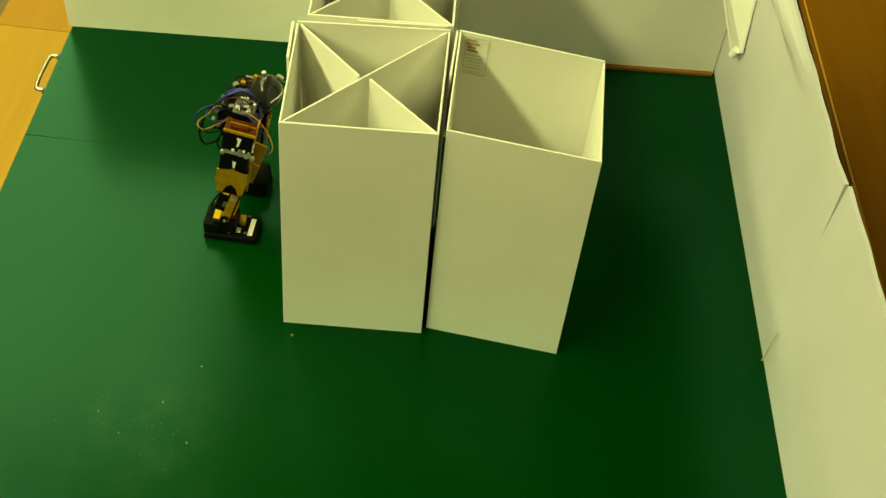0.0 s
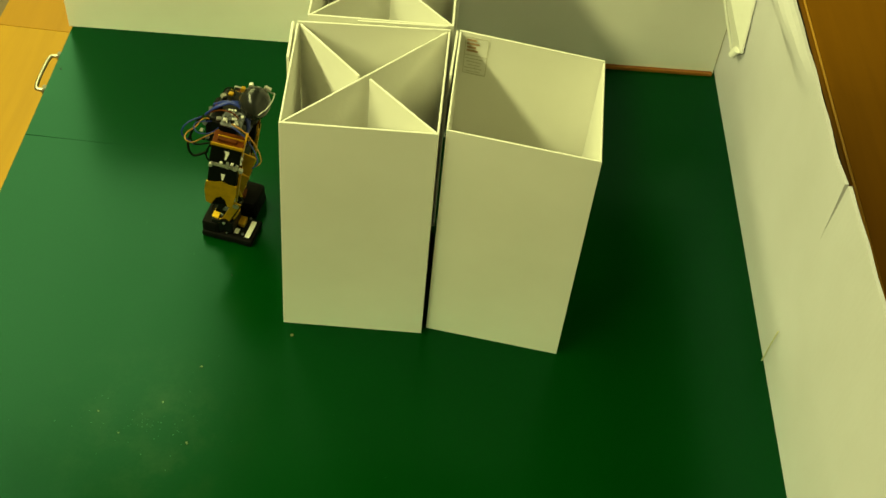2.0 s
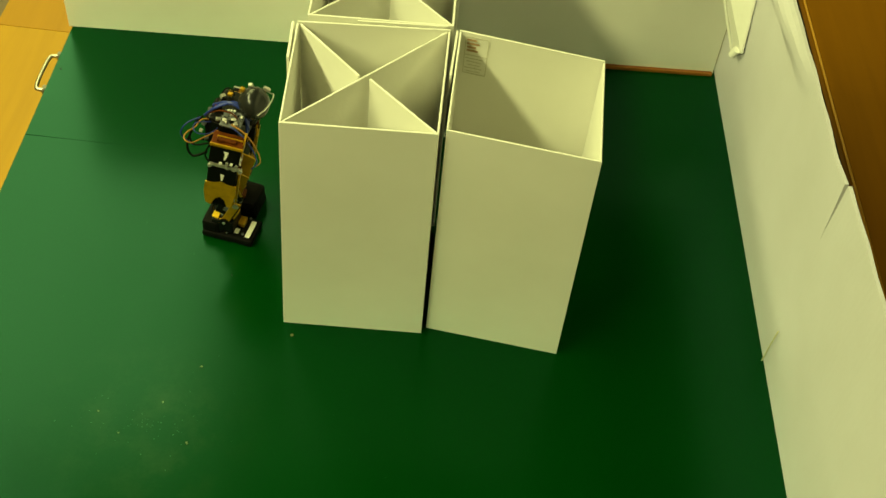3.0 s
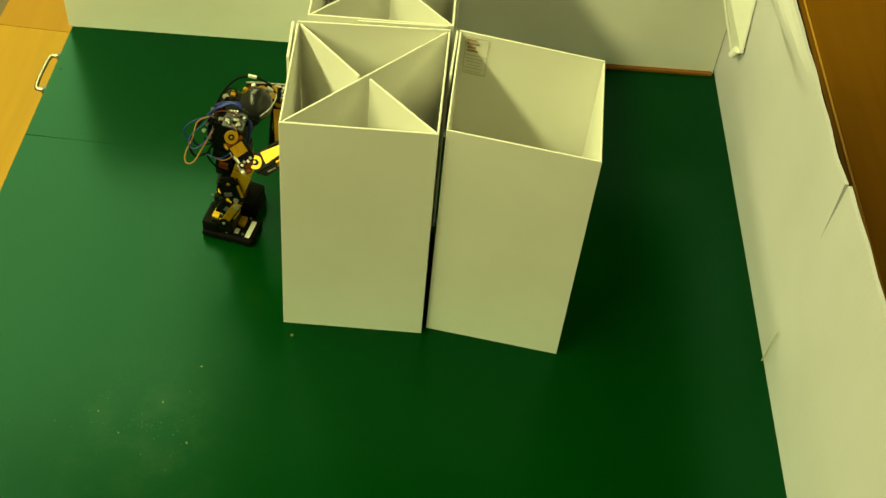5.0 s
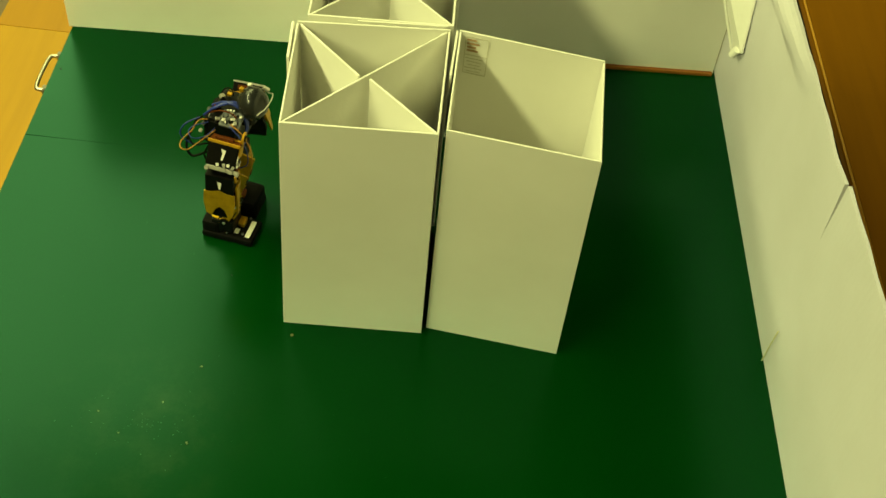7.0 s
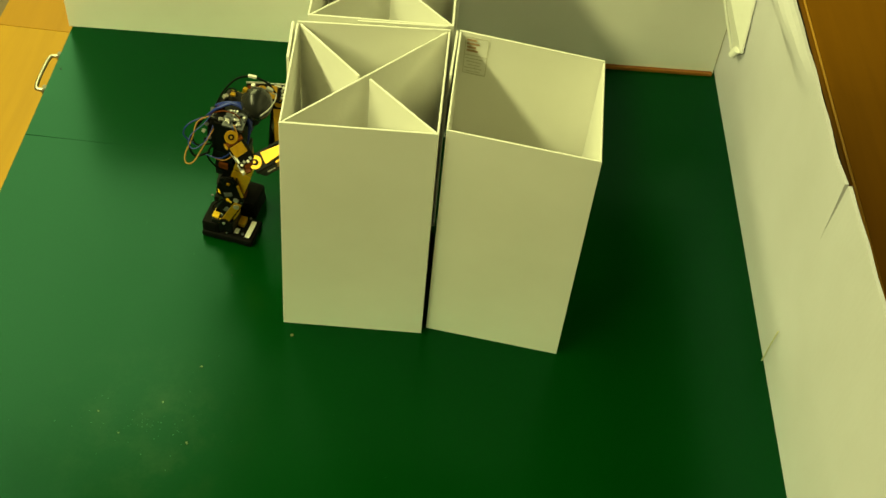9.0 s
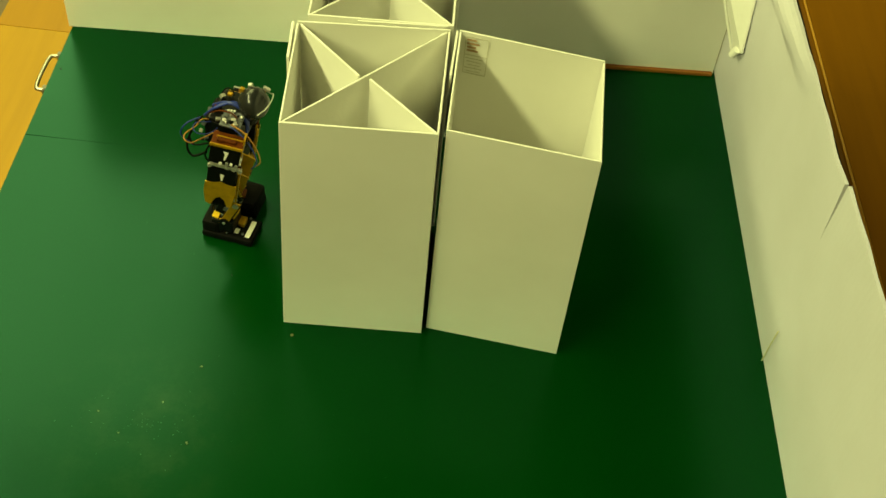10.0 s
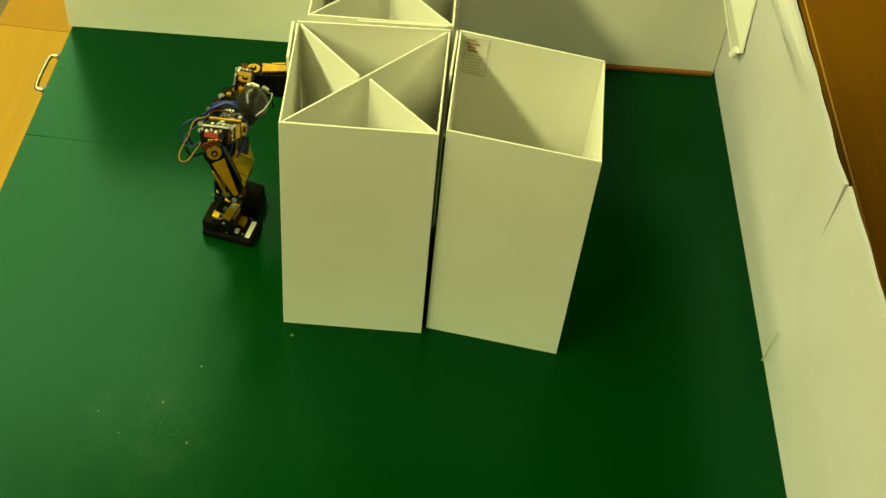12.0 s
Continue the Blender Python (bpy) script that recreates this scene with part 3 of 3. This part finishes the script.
    for k in range(4):
        part("connector", slab(B(), (0.003, 0.0036, 0.004), (0.0222, side * (0.000 + 0.005 * k), -0.040 - 0.002 * (k % 2)), (12 * k, 0, 0), bevel=0.0006), (M_SILVER, M_WHITE)[k % 2], arm)
    part("red_cover", slab(B(), (0.003, 0.014, 0.006), (0.0215, side * 0.006, -0.0475), bevel=0.0008), M_RED, arm)
    # the servo's end: a row of pale plugs over a red cover, a gold plate and a dark cap
    for k in range(5):
        part("connector", slab(B(), (0.0042, 0.0040, 0.003), (-0.0150 + 0.0066 * k, side * (0.0130 - 0.0016 * (k % 2)), -0.0530), (0, 0, 17 * k), bevel=0.0007), (M_SILVER, M_WHITE)[k % 2], arm)
    part("end_cover", slab(B(), (0.024, 0.0085, 0.0026), (0.000, side * 0.0060, -0.0528), (0, 0, 4), bevel=0.0008), M_HORN, arm, "bright red cover")
    part("end_plate", slab(B(), (0.020, 0.0060, 0.0020), (0.003, side * -0.0020, -0.0526), (0, 0, -6), bevel=0.0008), M_GOLD, arm)
    part("end_screw", rod(B(), 0.0018, 0.0012, (-0.003, side * -0.0020, -0.0540), seg=10), M_BLACK, arm)
    part("end_cap", rod(B(), 0.0046, 0.0040, (0.013, side * 0.0060, -0.0535), seg=18), M_SMOKE, arm)
    part("sticker", slab(B(), (0.0008, 0.003, 0.012), (0.0218, side * 0.0165, -0.032)), M_WHITE, arm)
    return arm


def build_forearm(side):
    arm = part("forearm", servo(B(), (0, side * 0.004, -0.018), (0.041, 0.027, 0.032)), M_BLACK, robot, "black servo forearm")
    part("mark", prism(B(), [(-0.0012, -0.006), (0.0010, -0.006), (0.0026, 0.006), (-0.0030, 0.0065)], 0.0008), M_WHITE, arm, at=pose(0.001, side * 0.0178, -0.019))
    out = [(-0.022, -0.034), (-0.010, -0.032), (0.0, -0.028), (0.010, -0.032), (0.022, -0.034), (0.023, -0.052), (0.019, -0.078), (0.013, -0.080), (0.008, -0.066), (0.001, -0.060), (-0.006, -0.066), (-0.011, -0.080), (-0.019, -0.076), (-0.023, -0.052)]
    bm = prism(B(), out, 0.0026, pose(0, side * 0.0165, 0))
    part("inner_bracket", prism(B(), [(x * 0.9, z) for x, z in out], 0.0026, pose(0, -side * 0.008, 0)), M_BLACK, arm, "black inner bracket")
    part("fork_bracket", bm, M_GOLD, arm, "gold anodised fork bracket with a notch")
    part("edge_plate", prism(B(), [(-0.009, -0.021), (0.009, -0.021), (0.003, -0.078), (-0.003, -0.078)], 0.0024, pose(0.0235, side * 0.0040, 0, 0, 0, 90)), M_GOLD, arm, "tapered gold plate")
    part("grip", slab(B(), (0.030, 0.018, 0.044), (0, side * 0.0035, -0.066), bevel=0.006), M_RUBBER, arm, "black rubber grip")
    part("cap", rod(B(), 0.0096, 0.0026, (0.0215, side * 0.0035, -0.008), (0, 90, 0), seg=20), M_GOLD, arm)
    part("cap_ring", rod(B(), 0.0044, 0.003, (0.0232, side * 0.0035, -0.008), (0, 90, 0), seg=14), M_BLACK, arm)
    part("cap_screw", rod(B(), 0.0021, 0.003, (0.0242, side * 0.0035, -0.008), (0, 90, 0), seg=8), M_GOLD, arm)
    part("red_horn", slab(B(), (0.004, 0.018, 0.008), (0.0215, side * 0.0035, 0.006), bevel=0.0008), M_RED, arm)
    return arm


def build_torso():
    """The origin is the middle of the hips."""
    bm = slab(B(), (0.044, 0.066, 0.062), (-0.002, 0, 0.078), bevel=0.005)
    slab(bm, (0.036, 0.062, 0.030), (0.000, 0, 0.012), bevel=0.003)
    slab(bm, (0.028, 0.040, 0.034), (0, 0, 0.036), bevel=0.003)
    torso = part("torso", bm, M_BLACK, robot, "black torso with servo shoulders")
    part("side_plate", slab(B(), (0.036, 0.0024, 0.030), (0, -0.0345, 0.090), bevel=0.0008), M_BLACK, torso)
    part("side_plate", slab(B(), (0.036, 0.0024, 0.030), (0, 0.0345, 0.090), bevel=0.0008), M_GOLD, torso)
    part("hip_plate", slab(B(), (0.028, 0.0026, 0.040), (0.029, -0.0325, 0.036), (0, 14, 0), bevel=0.0008), M_GOLD, torso, "gold hip plate")
    part("hip_plate", slab(B(), (0.028, 0.0026, 0.040), (0.019, -0.0325, -0.006), (0, 14, 0), bevel=0.0008), M_GOLD, torso, "gold hip plate")
    bm = slab(B(), (0.030, 0.026, 0.004), (0.010, -0.028, 0.1115), (18, 0, 0), bevel=0.001)
    for k in range(6):
        slab(bm, (0.003, 0.005, 0.005), (-0.003 + 0.005 * k, -0.031 + 0.004 * (k % 2), 0.1145), (18, 0, 10 * k))
    part("circuit_card", bm, M_GREY, torso, "grey circuit card with pale connectors")
    for k, (x, y, w, d) in enumerate(((-0.007, -0.035, 0.006, 0.005), (0.005, -0.031, 0.007, 0.004), (0.000, -0.024, 0.005, 0.005), (0.010, -0.036, 0.004, 0.006))):
        part("connector", slab(B(), (w, d, 0.004), (x + 0.008, y, 0.1165 + 0.3 * (y + 0.028)), (18, 0, 15 * k), bevel=0.0008), M_SILVER, torso)
    rnd = random.Random(3)
    for k in range(11):
        y = rnd.uniform(-0.039, -0.018)
        part("pin_header", slab(B(), (rnd.uniform(0.0016, 0.0034), rnd.uniform(0.0016, 0.003), 0.0030), (rnd.uniform(-0.002, 0.022), y, 0.1168 + 0.32 * (y + 0.028)), (18, 0, rnd.uniform(0, 90)), bevel=0.0004), M_WHITE if k % 3 else M_BLACK, torso)
    bm = slab(B(), (0.022, 0.048, 0.048), (-0.024, 0.003, 0.070), bevel=0.005)
    slab(bm, (0.012, 0.028, 0.014), (-0.022, 0.0, 0.100), (0, 24, 0), bevel=0.003)
    part("backpack", bm, M_RUBBER, torso, "black battery and controller pack")
    for k, (x, y, z, w) in enumerate(((-0.024, -0.020, 0.102, 0.005), (-0.028, -0.014, 0.106, 0.005), (-0.019, 0.012, 0.112, 0.007), (-0.034, -0.022, 0.084, 0.004), (-0.018, -0.026, 0.104, 0.005))):
        part("plug", slab(B(), (w, 0.006, 0.006), (x, y, z), (10 * k, 20, 30 * k), bevel=0.001), M_SILVER if k % 2 == 0 else M_GREY, torso)
    for k, (x, y, z) in enumerate(((0.014, -0.020, 0.110), (-0.010, -0.030, 0.108), (-0.022, -0.030, 0.098), (0.020, -0.030, 0.098), (-0.040, -0.018, 0.064), (-0.036, -0.022, 0.052), (-0.026, -0.034, 0.070))):
        part("chip", slab(B(), (0.007, 0.005, 0.005), (x, y, z), (15, 10 * k, 25 * k), bevel=0.0008), (M_GREY, M_SILVER, M_BLACK)[k % 3], torso)
    part("waist_bracket", slab(B(), (0.030, 0.0024, 0.018), (-0.006, -0.0325, 0.040), (0, 8, 0), bevel=0.0008), M_BLACK, torso)
    part("waist_cover", slab(B(), (0.014, 0.004, 0.010), (-0.004, -0.0345, 0.022), bevel=0.001), M_RED, torso)
    part("waist_wire", tube(B(), [(-0.020, -0.034, 0.060), (-0.026, -0.040, 0.040), (-0.014, -0.038, 0.020), (0.002, -0.034, 0.010)], 0.0013), M_RUBBER, torso, smooth=True)
    part("gold_tab", slab(B(), (0.007, 0.006, 0.004), (-0.010, 0.018, 0.114), bevel=0.001), M_GOLD, torso)
    part("red_tab", slab(B(), (0.008, 0.010, 0.005), (-0.018, -0.010, 0.112), bevel=0.001), M_RED, torso)

    def wire(name, pts, r, material, label):
        part(name, tube(B(), pts, r), material, torso, label, smooth=True)

    wire("blue_wire", [(-0.034, -0.020, 0.098), (-0.016, -0.022, 0.121), (0.006, -0.010, 0.126), (0.024, -0.014, 0.112), (0.030, -0.028, 0.080), (0.022, -0.036, 0.050)], 0.0018, M_BLUE, "blue wire")
    wire("blue_wire", [(-0.026, -0.006, 0.108), (-0.004, -0.012, 0.126), (0.018, -0.014, 0.122), (0.031, -0.020, 0.094)], 0.0024, M_BLUE, "blue wire")
    wire("blue_wire", [(-0.030, -0.014, 0.100), (-0.012, -0.016, 0.122), (0.010, -0.006, 0.124), (0.027, -0.012, 0.104), (0.029, -0.022, 0.088)], 0.0020, M_BLUE, "blue wire")
    wire("blue_wire", [(-0.040, -0.018, 0.090), (-0.056, -0.034, 0.086), (-0.062, -0.038, 0.066), (-0.044, -0.036, 0.050)], 0.0011, M_BLUE, "thin blue wire")
    wire("orange_wire", [(-0.028, -0.022, 0.106), (-0.006, -0.026, 0.122), (0.014, -0.026, 0.118), (0.024, -0.034, 0.100)], 0.0010, M_RED, "thin red wire")
    wire("black_wire", [(-0.044, -0.016, 0.088), (-0.054, -0.036, 0.052), (-0.044, -0.042, 0.034), (-0.024, -0.036, 0.044)], 0.0017, M_RUBBER, "black wire loop")
    wire("black_wire", [(-0.036, -0.020, 0.096), (-0.050, -0.034, 0.070), (-0.042, -0.040, 0.056), (-0.022, -0.036, 0.062)], 0.0013, M_RUBBER, "black wire loop")
    wire("black_wire", [(-0.024, 0.014, 0.104), (-0.020, 0.022, 0.116), (-0.010, 0.024, 0.119), (-0.004, 0.018, 0.112)], 0.0010, M_RUBBER, "black wire loop")
    return torso


def build_head():
    """The origin is the dome's middle."""
    bm = B()
    bmesh.ops.create_uvsphere(bm, u_segments=28, v_segments=18, radius=0.0225, matrix=Matrix.Diagonal((1.0, 1.05, 1.10, 1)))
    head = part("head", bm, M_SMOKE, robot, "smoky dark dome head", smooth=True)
    part("collar", rod(B(), 0.017, 0.014, (-0.006, 0, -0.024)), M_BLACK, head)
    part("mask_edge", tube(B(), [(0.0135 + 0.010 * math.cos(a), 0.0235 * math.sin(a) + 0.0015 * math.sin(9 * a), 0.012 * math.cos(a) + 0.006) for a in (math.pi * (k / 8 - 0.5) for k in range(9))], 0.0008), M_SILVER, head, "pale rim", smooth=True)
    part("clip", slab(B(), (0.006, 0.006, 0.006), (-0.012, 0.012, 0.019), (0, -20, 10), bevel=0.001), M_SILVER, head)
    part("clip", slab(B(), (0.010, 0.005, 0.005), (0.010, 0.018, 0.018), (0, 20, 10), bevel=0.001), M_SILVER, head)
    part("gold_clip", slab(B(), (0.006, 0.006, 0.006), (-0.020, 0.002, 0.016), bevel=0.001), M_GOLD, head)
    return head


# ---- poses ----
def turn(d, ref):
    """Local -z along d, local y near ref."""
    z = -Vector(d).normalized()
    y = Vector(ref)
    y = (y - z * y.dot(z)).normalized()
    x = y.cross(z)
    return Matrix((x, y, z)).transposed().to_quaternion()


ARM = {
    "hang": {-1: (turn((-0.12, -0.06, -1), (0, 1, 0)), turn((-0.08, 0.0, -1), (0, 1, 0))),
             1: (turn((-0.12, 0.06, -1), (0, 1, 0)), turn((-0.08, 0.0, -1), (0, 1, 0)))},
    "lift": {-1: (turn((-0.08, -0.45, -0.85), (0.1, 1, -0.5)), turn((0.02, -0.05, -1), (0.1, 1, -0.1))),
             1: (turn((-0.10, 0.55, -0.75), (0, 1, 0.6)), turn((0.15, 0.25, -0.9), (0, 1, 0.2)))},
    "reach": {-1: (turn((0.50, -0.30, -0.50), (0.52, 0.46, 0.37)), turn((0.75, 0.30, 0.50), (-0.40, 0.64, 0.40))),
              1: (turn((0.66, 0.55, -0.45), (0.02, 0.68, 0.54)), turn((0.10, -0.78, -0.56), (0.90, 0.16, 0.11)))},
    "drop": {-1: (turn((0.05, -0.25, -1), (1, 0.1, 0)), turn((0.60, 0.32, -0.62), (0.20, 0.62, 0.48))),
             1: (turn((0.15, 0.75, -0.25), (-0.6, 0.6, 0.4)), turn((1.0, 0.05, -0.08), (0, 1, 0.2)))},
    "spread": {-1: (turn((-0.22, -0.78, 0.44), (0.10, -0.50, -0.80)), turn((0.42, -0.15, -0.80), (0.78, 0.36, 0.29))),
               1: (turn((-0.10, 0.80, -0.30), (-1, 0.2, 0)), turn((1.0, 0.12, 0.06), (0, 1, 0)))},
}
ARM_KEYS = [(0.0, "hang"), (3.0, "hang"), (3.25, "lift"), (3.55, "spread"), (4.35, "spread"), (4.75, "reach"), (5.5, "reach"), (5.87, "drop"), (6.32, "hang"), (6.7, "hang"), (7.0, "lift"), (7.3, "spread"),
            (8.2, "spread"), (8.7, "reach"), (9.1, "reach"), (9.5, "drop"), (10.0, "hang"), (10.45, "hang"), (10.7, "lift"), (11.0, "spread"), (12.0, "spread")]
# the torso's shift from rest, and the left foot's
SWAY = [(0.0, 0.015, 0.024, 0.004), (0.25, 0.017, 0.010, 0.003), (0.5, 0.017, -0.006, 0.0), (0.75, 0.004, -0.020, -0.012), (1.0, -0.002, -0.028, -0.019), (1.2, -0.002, -0.027, -0.018), (1.5, 0.000, -0.021, -0.014),
        (1.75, -0.001, -0.007, -0.005), (2.0, 0.002, 0.001, 0.0), (2.3, 0.001, 0.0, 0.0), (4.4, 0.001, 0.0, 0.0), (4.8, 0.005, 0.0, 0.0), (5.6, 0.005, 0.0, 0.0), (6.2, -0.005, 0.0, 0.0), (6.5, -0.005, 0.0, 0.0), (6.9, 0.0, 0.0, 0.0),
        (8.3, 0.0, 0.0, 0.0), (8.8, 0.005, 0.0, 0.0), (9.5, 0.004, 0.0, 0.0), (10.2, 0.0, 0.0, 0.0), (12.0, -0.001, 0.0, 0.0)]
STEP = [(0.0, 0.004, 0.042, 0.0), (0.55, 0.004, 0.042, 0.0), (0.75, 0.002, 0.02, 0.012), (0.95, 0.0, 0.0, 0.0), (12.0, 0.0, 0.0, 0.0)]


TOE = [(0.0, -2.0), (0.55, -2.0), (1.1, -6.0), (2.0, -10.0), (12.0, -10.0)]


def ease(t):
    return t * t * (3 - 2 * t)


def between(rows, t):
    for a, b in zip(rows, rows[1:]):
        if t <= b[0]:
            k = ease(max(0.0, (t - a[0]) / (b[0] - a[0])))
            return a, b, k
    return rows[-1], rows[-1], 0.0


def value(rows, t):
    a, b, k = between(rows, t)
    return [p + (q - p) * k for p, q in zip(a[1:], b[1:])]


RAISED = {"hang": 0.0, "lift": 0.25, "reach": 1.0, "drop": 1.0, "spread": 0.85}


def raised(t):
    a, b, k = between(ARM_KEYS, t)
    return RAISED[a[1]] + (RAISED[b[1]] - RAISED[a[1]]) * k


def arm_turns(t, side):
    a, b, k = between(ARM_KEYS, t)
    return [p.slerp(q, k) for p, q in zip(ARM[a[1]][side], ARM[b[1]][side])]


feet = {s: build_foot(s) for s in (-1, 1)}
shanks = {s: build_shank(s) for s in (-1, 1)}
thighs = {s: build_thigh(s) for s in (-1, 1)}
uppers = {s: build_upper_arm(s) for s in (-1, 1)}
fores = {s: build_forearm(s) for s in (-1, 1)}
torso_part, head_part = build_torso(), build_head()
cable_part = part("cable", tube(B(), [(0, 0, 0), (0.006, 0.012, 0.020), (0.020, 0.028, 0.036), (0.040, 0.036, 0.040), (0.062, 0.038, 0.034), (0.078, 0.036, 0.018)], 0.0014), M_RUBBER, robot, "thin black cable with a white tag", smooth=True)
part("tag", slab(B(), (0.012, 0.004, 0.004), (0.040, 0.036, 0.0405), (0, 5, 10), bevel=0.0008), M_WHITE, cable_part)
HIP_Z = 0.132
# loose loops at the back: x along the loop to its tip, y across it; they swing as the arms go up
loop_parts = [part("orange_wire", tube(B(), [(-0.0096, -0.0032, 0.0032), (0.0080, 0.0136, 0.0032), (0.0320, 0.0104, 0.0016), (0.0560, 0.0096, 0.0000), (0.0672, 0.0032, -0.0016), (0.0624, -0.0056, -0.0008), (0.0416, -0.0080, 0.0016), (0.0176, -0.0104, 0.0024), (-0.0032, -0.0128, 0.0000)], 0.0010), M_ORANGE, robot, "thin orange wire loop", smooth=True),
              part("blue_wire", tube(B(), [(-0.0087, 0.0000, 0.0000), (0.0087, 0.0037, -0.0025), (0.0287, 0.0125, -0.0037), (0.0424, 0.0100, -0.0050), (0.0449, 0.0000, -0.0050), (0.0300, -0.0087, -0.0037), (0.0112, -0.0100, -0.0025), (-0.0037, -0.0075, -0.0012)], 0.0008), M_BLUE, robot, "thin blue wire loop", smooth=True)]


# wires from the shoulder card that bow out ahead of the arm and drop back as it goes up
front_parts = [part("orange_wire", tube(B(), [(0, 0, 0), (0.022, -0.006, -0.004), (0.040, -0.010, -0.022), (0.047, -0.010, -0.046), (0.038, -0.006, -0.064)], 0.0009), M_ORANGE, robot, "thin orange wire", smooth=True),
               part("blue_wire", tube(B(), [(0, -0.003, -0.002), (0.020, -0.008, -0.009), (0.036, -0.011, -0.027), (0.042, -0.010, -0.050), (0.033, -0.006, -0.070)], 0.0009), M_BLUE, robot, "thin blue wire", smooth=True)]


def frame_of(along, across):
    x = Vector(along).normalized()
    y = Vector(across)
    y = (y - x * y.dot(x)).normalized()
    return Matrix((x, y, x.cross(y))).transposed().to_quaternion()


LOOP_REST = frame_of((-0.39, -0.89, 0.24), (-0.75, 0.48, 0.42))
LOOP_UP = frame_of((-0.32, -0.71, -0.61), (-0.94, 0.24, 0.21))


def robot_pose(t):
    """The poses of all parts in the robot's space at t."""
    out = {}
    sx, sy, sz = value(SWAY, t)
    fx, fy, fz = value(STEP, t)
    lean = pose(0.9 * sx, 0.85 * sy, HIP_Z + sz, -sy * 70, 4 + sx * 50, 0)
    yaw = pose(0, 0, 0, 0, 0, -9)
    free, lean = lean, lean @ yaw
    out[torso_part] = lean
    out[head_part] = lean @ pose(0.030, 0.002, 0.124, 0, 8, 0)
    out[cable_part] = lean @ pose(-0.030, 0.004, 0.096, 0, 115 * (1 - raised(t)), 0)
    swing = LOOP_REST.slerp(LOOP_UP, raised(t))
    for ob in loop_parts:
        out[ob] = Matrix.LocRotScale(lean @ Vector((-0.029 + 0.013 * (1 - raised(t)), -0.027, 0.097)), swing, None)
    for ob in front_parts:
        out[ob] = lean @ pose(0.013, -0.041, 0.116, 0, 55 * raised(t), 0)
    for s in (-1, 1):
        foot = Vector((-0.009 if s > 0 else -0.005, 0.032 if s > 0 else -0.018, 0)) + (Vector((fx, fy, fz)) if s == 1 else Vector((0, 0, 0)))
        out[feet[s]] = pose(*foot, 0, 0, value(TOE, t)[0])
        ankle = foot + Vector((-0.008, 0, ANKLE_Z))
        hip = lean @ Vector((0, s * 0.024, 0.004))
        d = hip - ankle
        n = min(d.length, SHANK + THIGH - 0.001)
        c = (SHANK ** 2 + n ** 2 - THIGH ** 2) / (2 * SHANK * n)
        ahead = Vector((1, 0, 0)) - d.normalized() * d.normalized().x
        up = d.normalized()
        knee = ankle + up * SHANK * c + ahead.normalized() * SHANK * math.sqrt(max(0, 1 - c * c))
        out[shanks[s]] = Matrix.LocRotScale(ankle, turn(ankle - knee, (0, 1, 0)), None)
        out[thighs[s]] = Matrix.LocRotScale(knee, turn(knee - hip, (0, 1, 0)), None)
        shoulder = lean @ Vector((0.014, -0.047, 0.108) if s < 0 else (0.008, 0.040, 0.099))
        body = free.to_quaternion()
        qu, qf = arm_turns(t, s)
        qu, qf = body @ qu, body @ qf
        out[uppers[s]] = Matrix.LocRotScale(shoulder, qu, None)
        out[fores[s]] = Matrix.LocRotScale(shoulder + qu @ Vector((0, 0, -UPPER)), qf, None)
    return out


def motions():
    rows = {}
    for k in range(121):
        t = k * 0.1
        for ob, m in robot_pose(t).items():
            rows.setdefault(ob, []).append((t, m))
    for ob, r in rows.items():
        walk(ob, r)


motions()
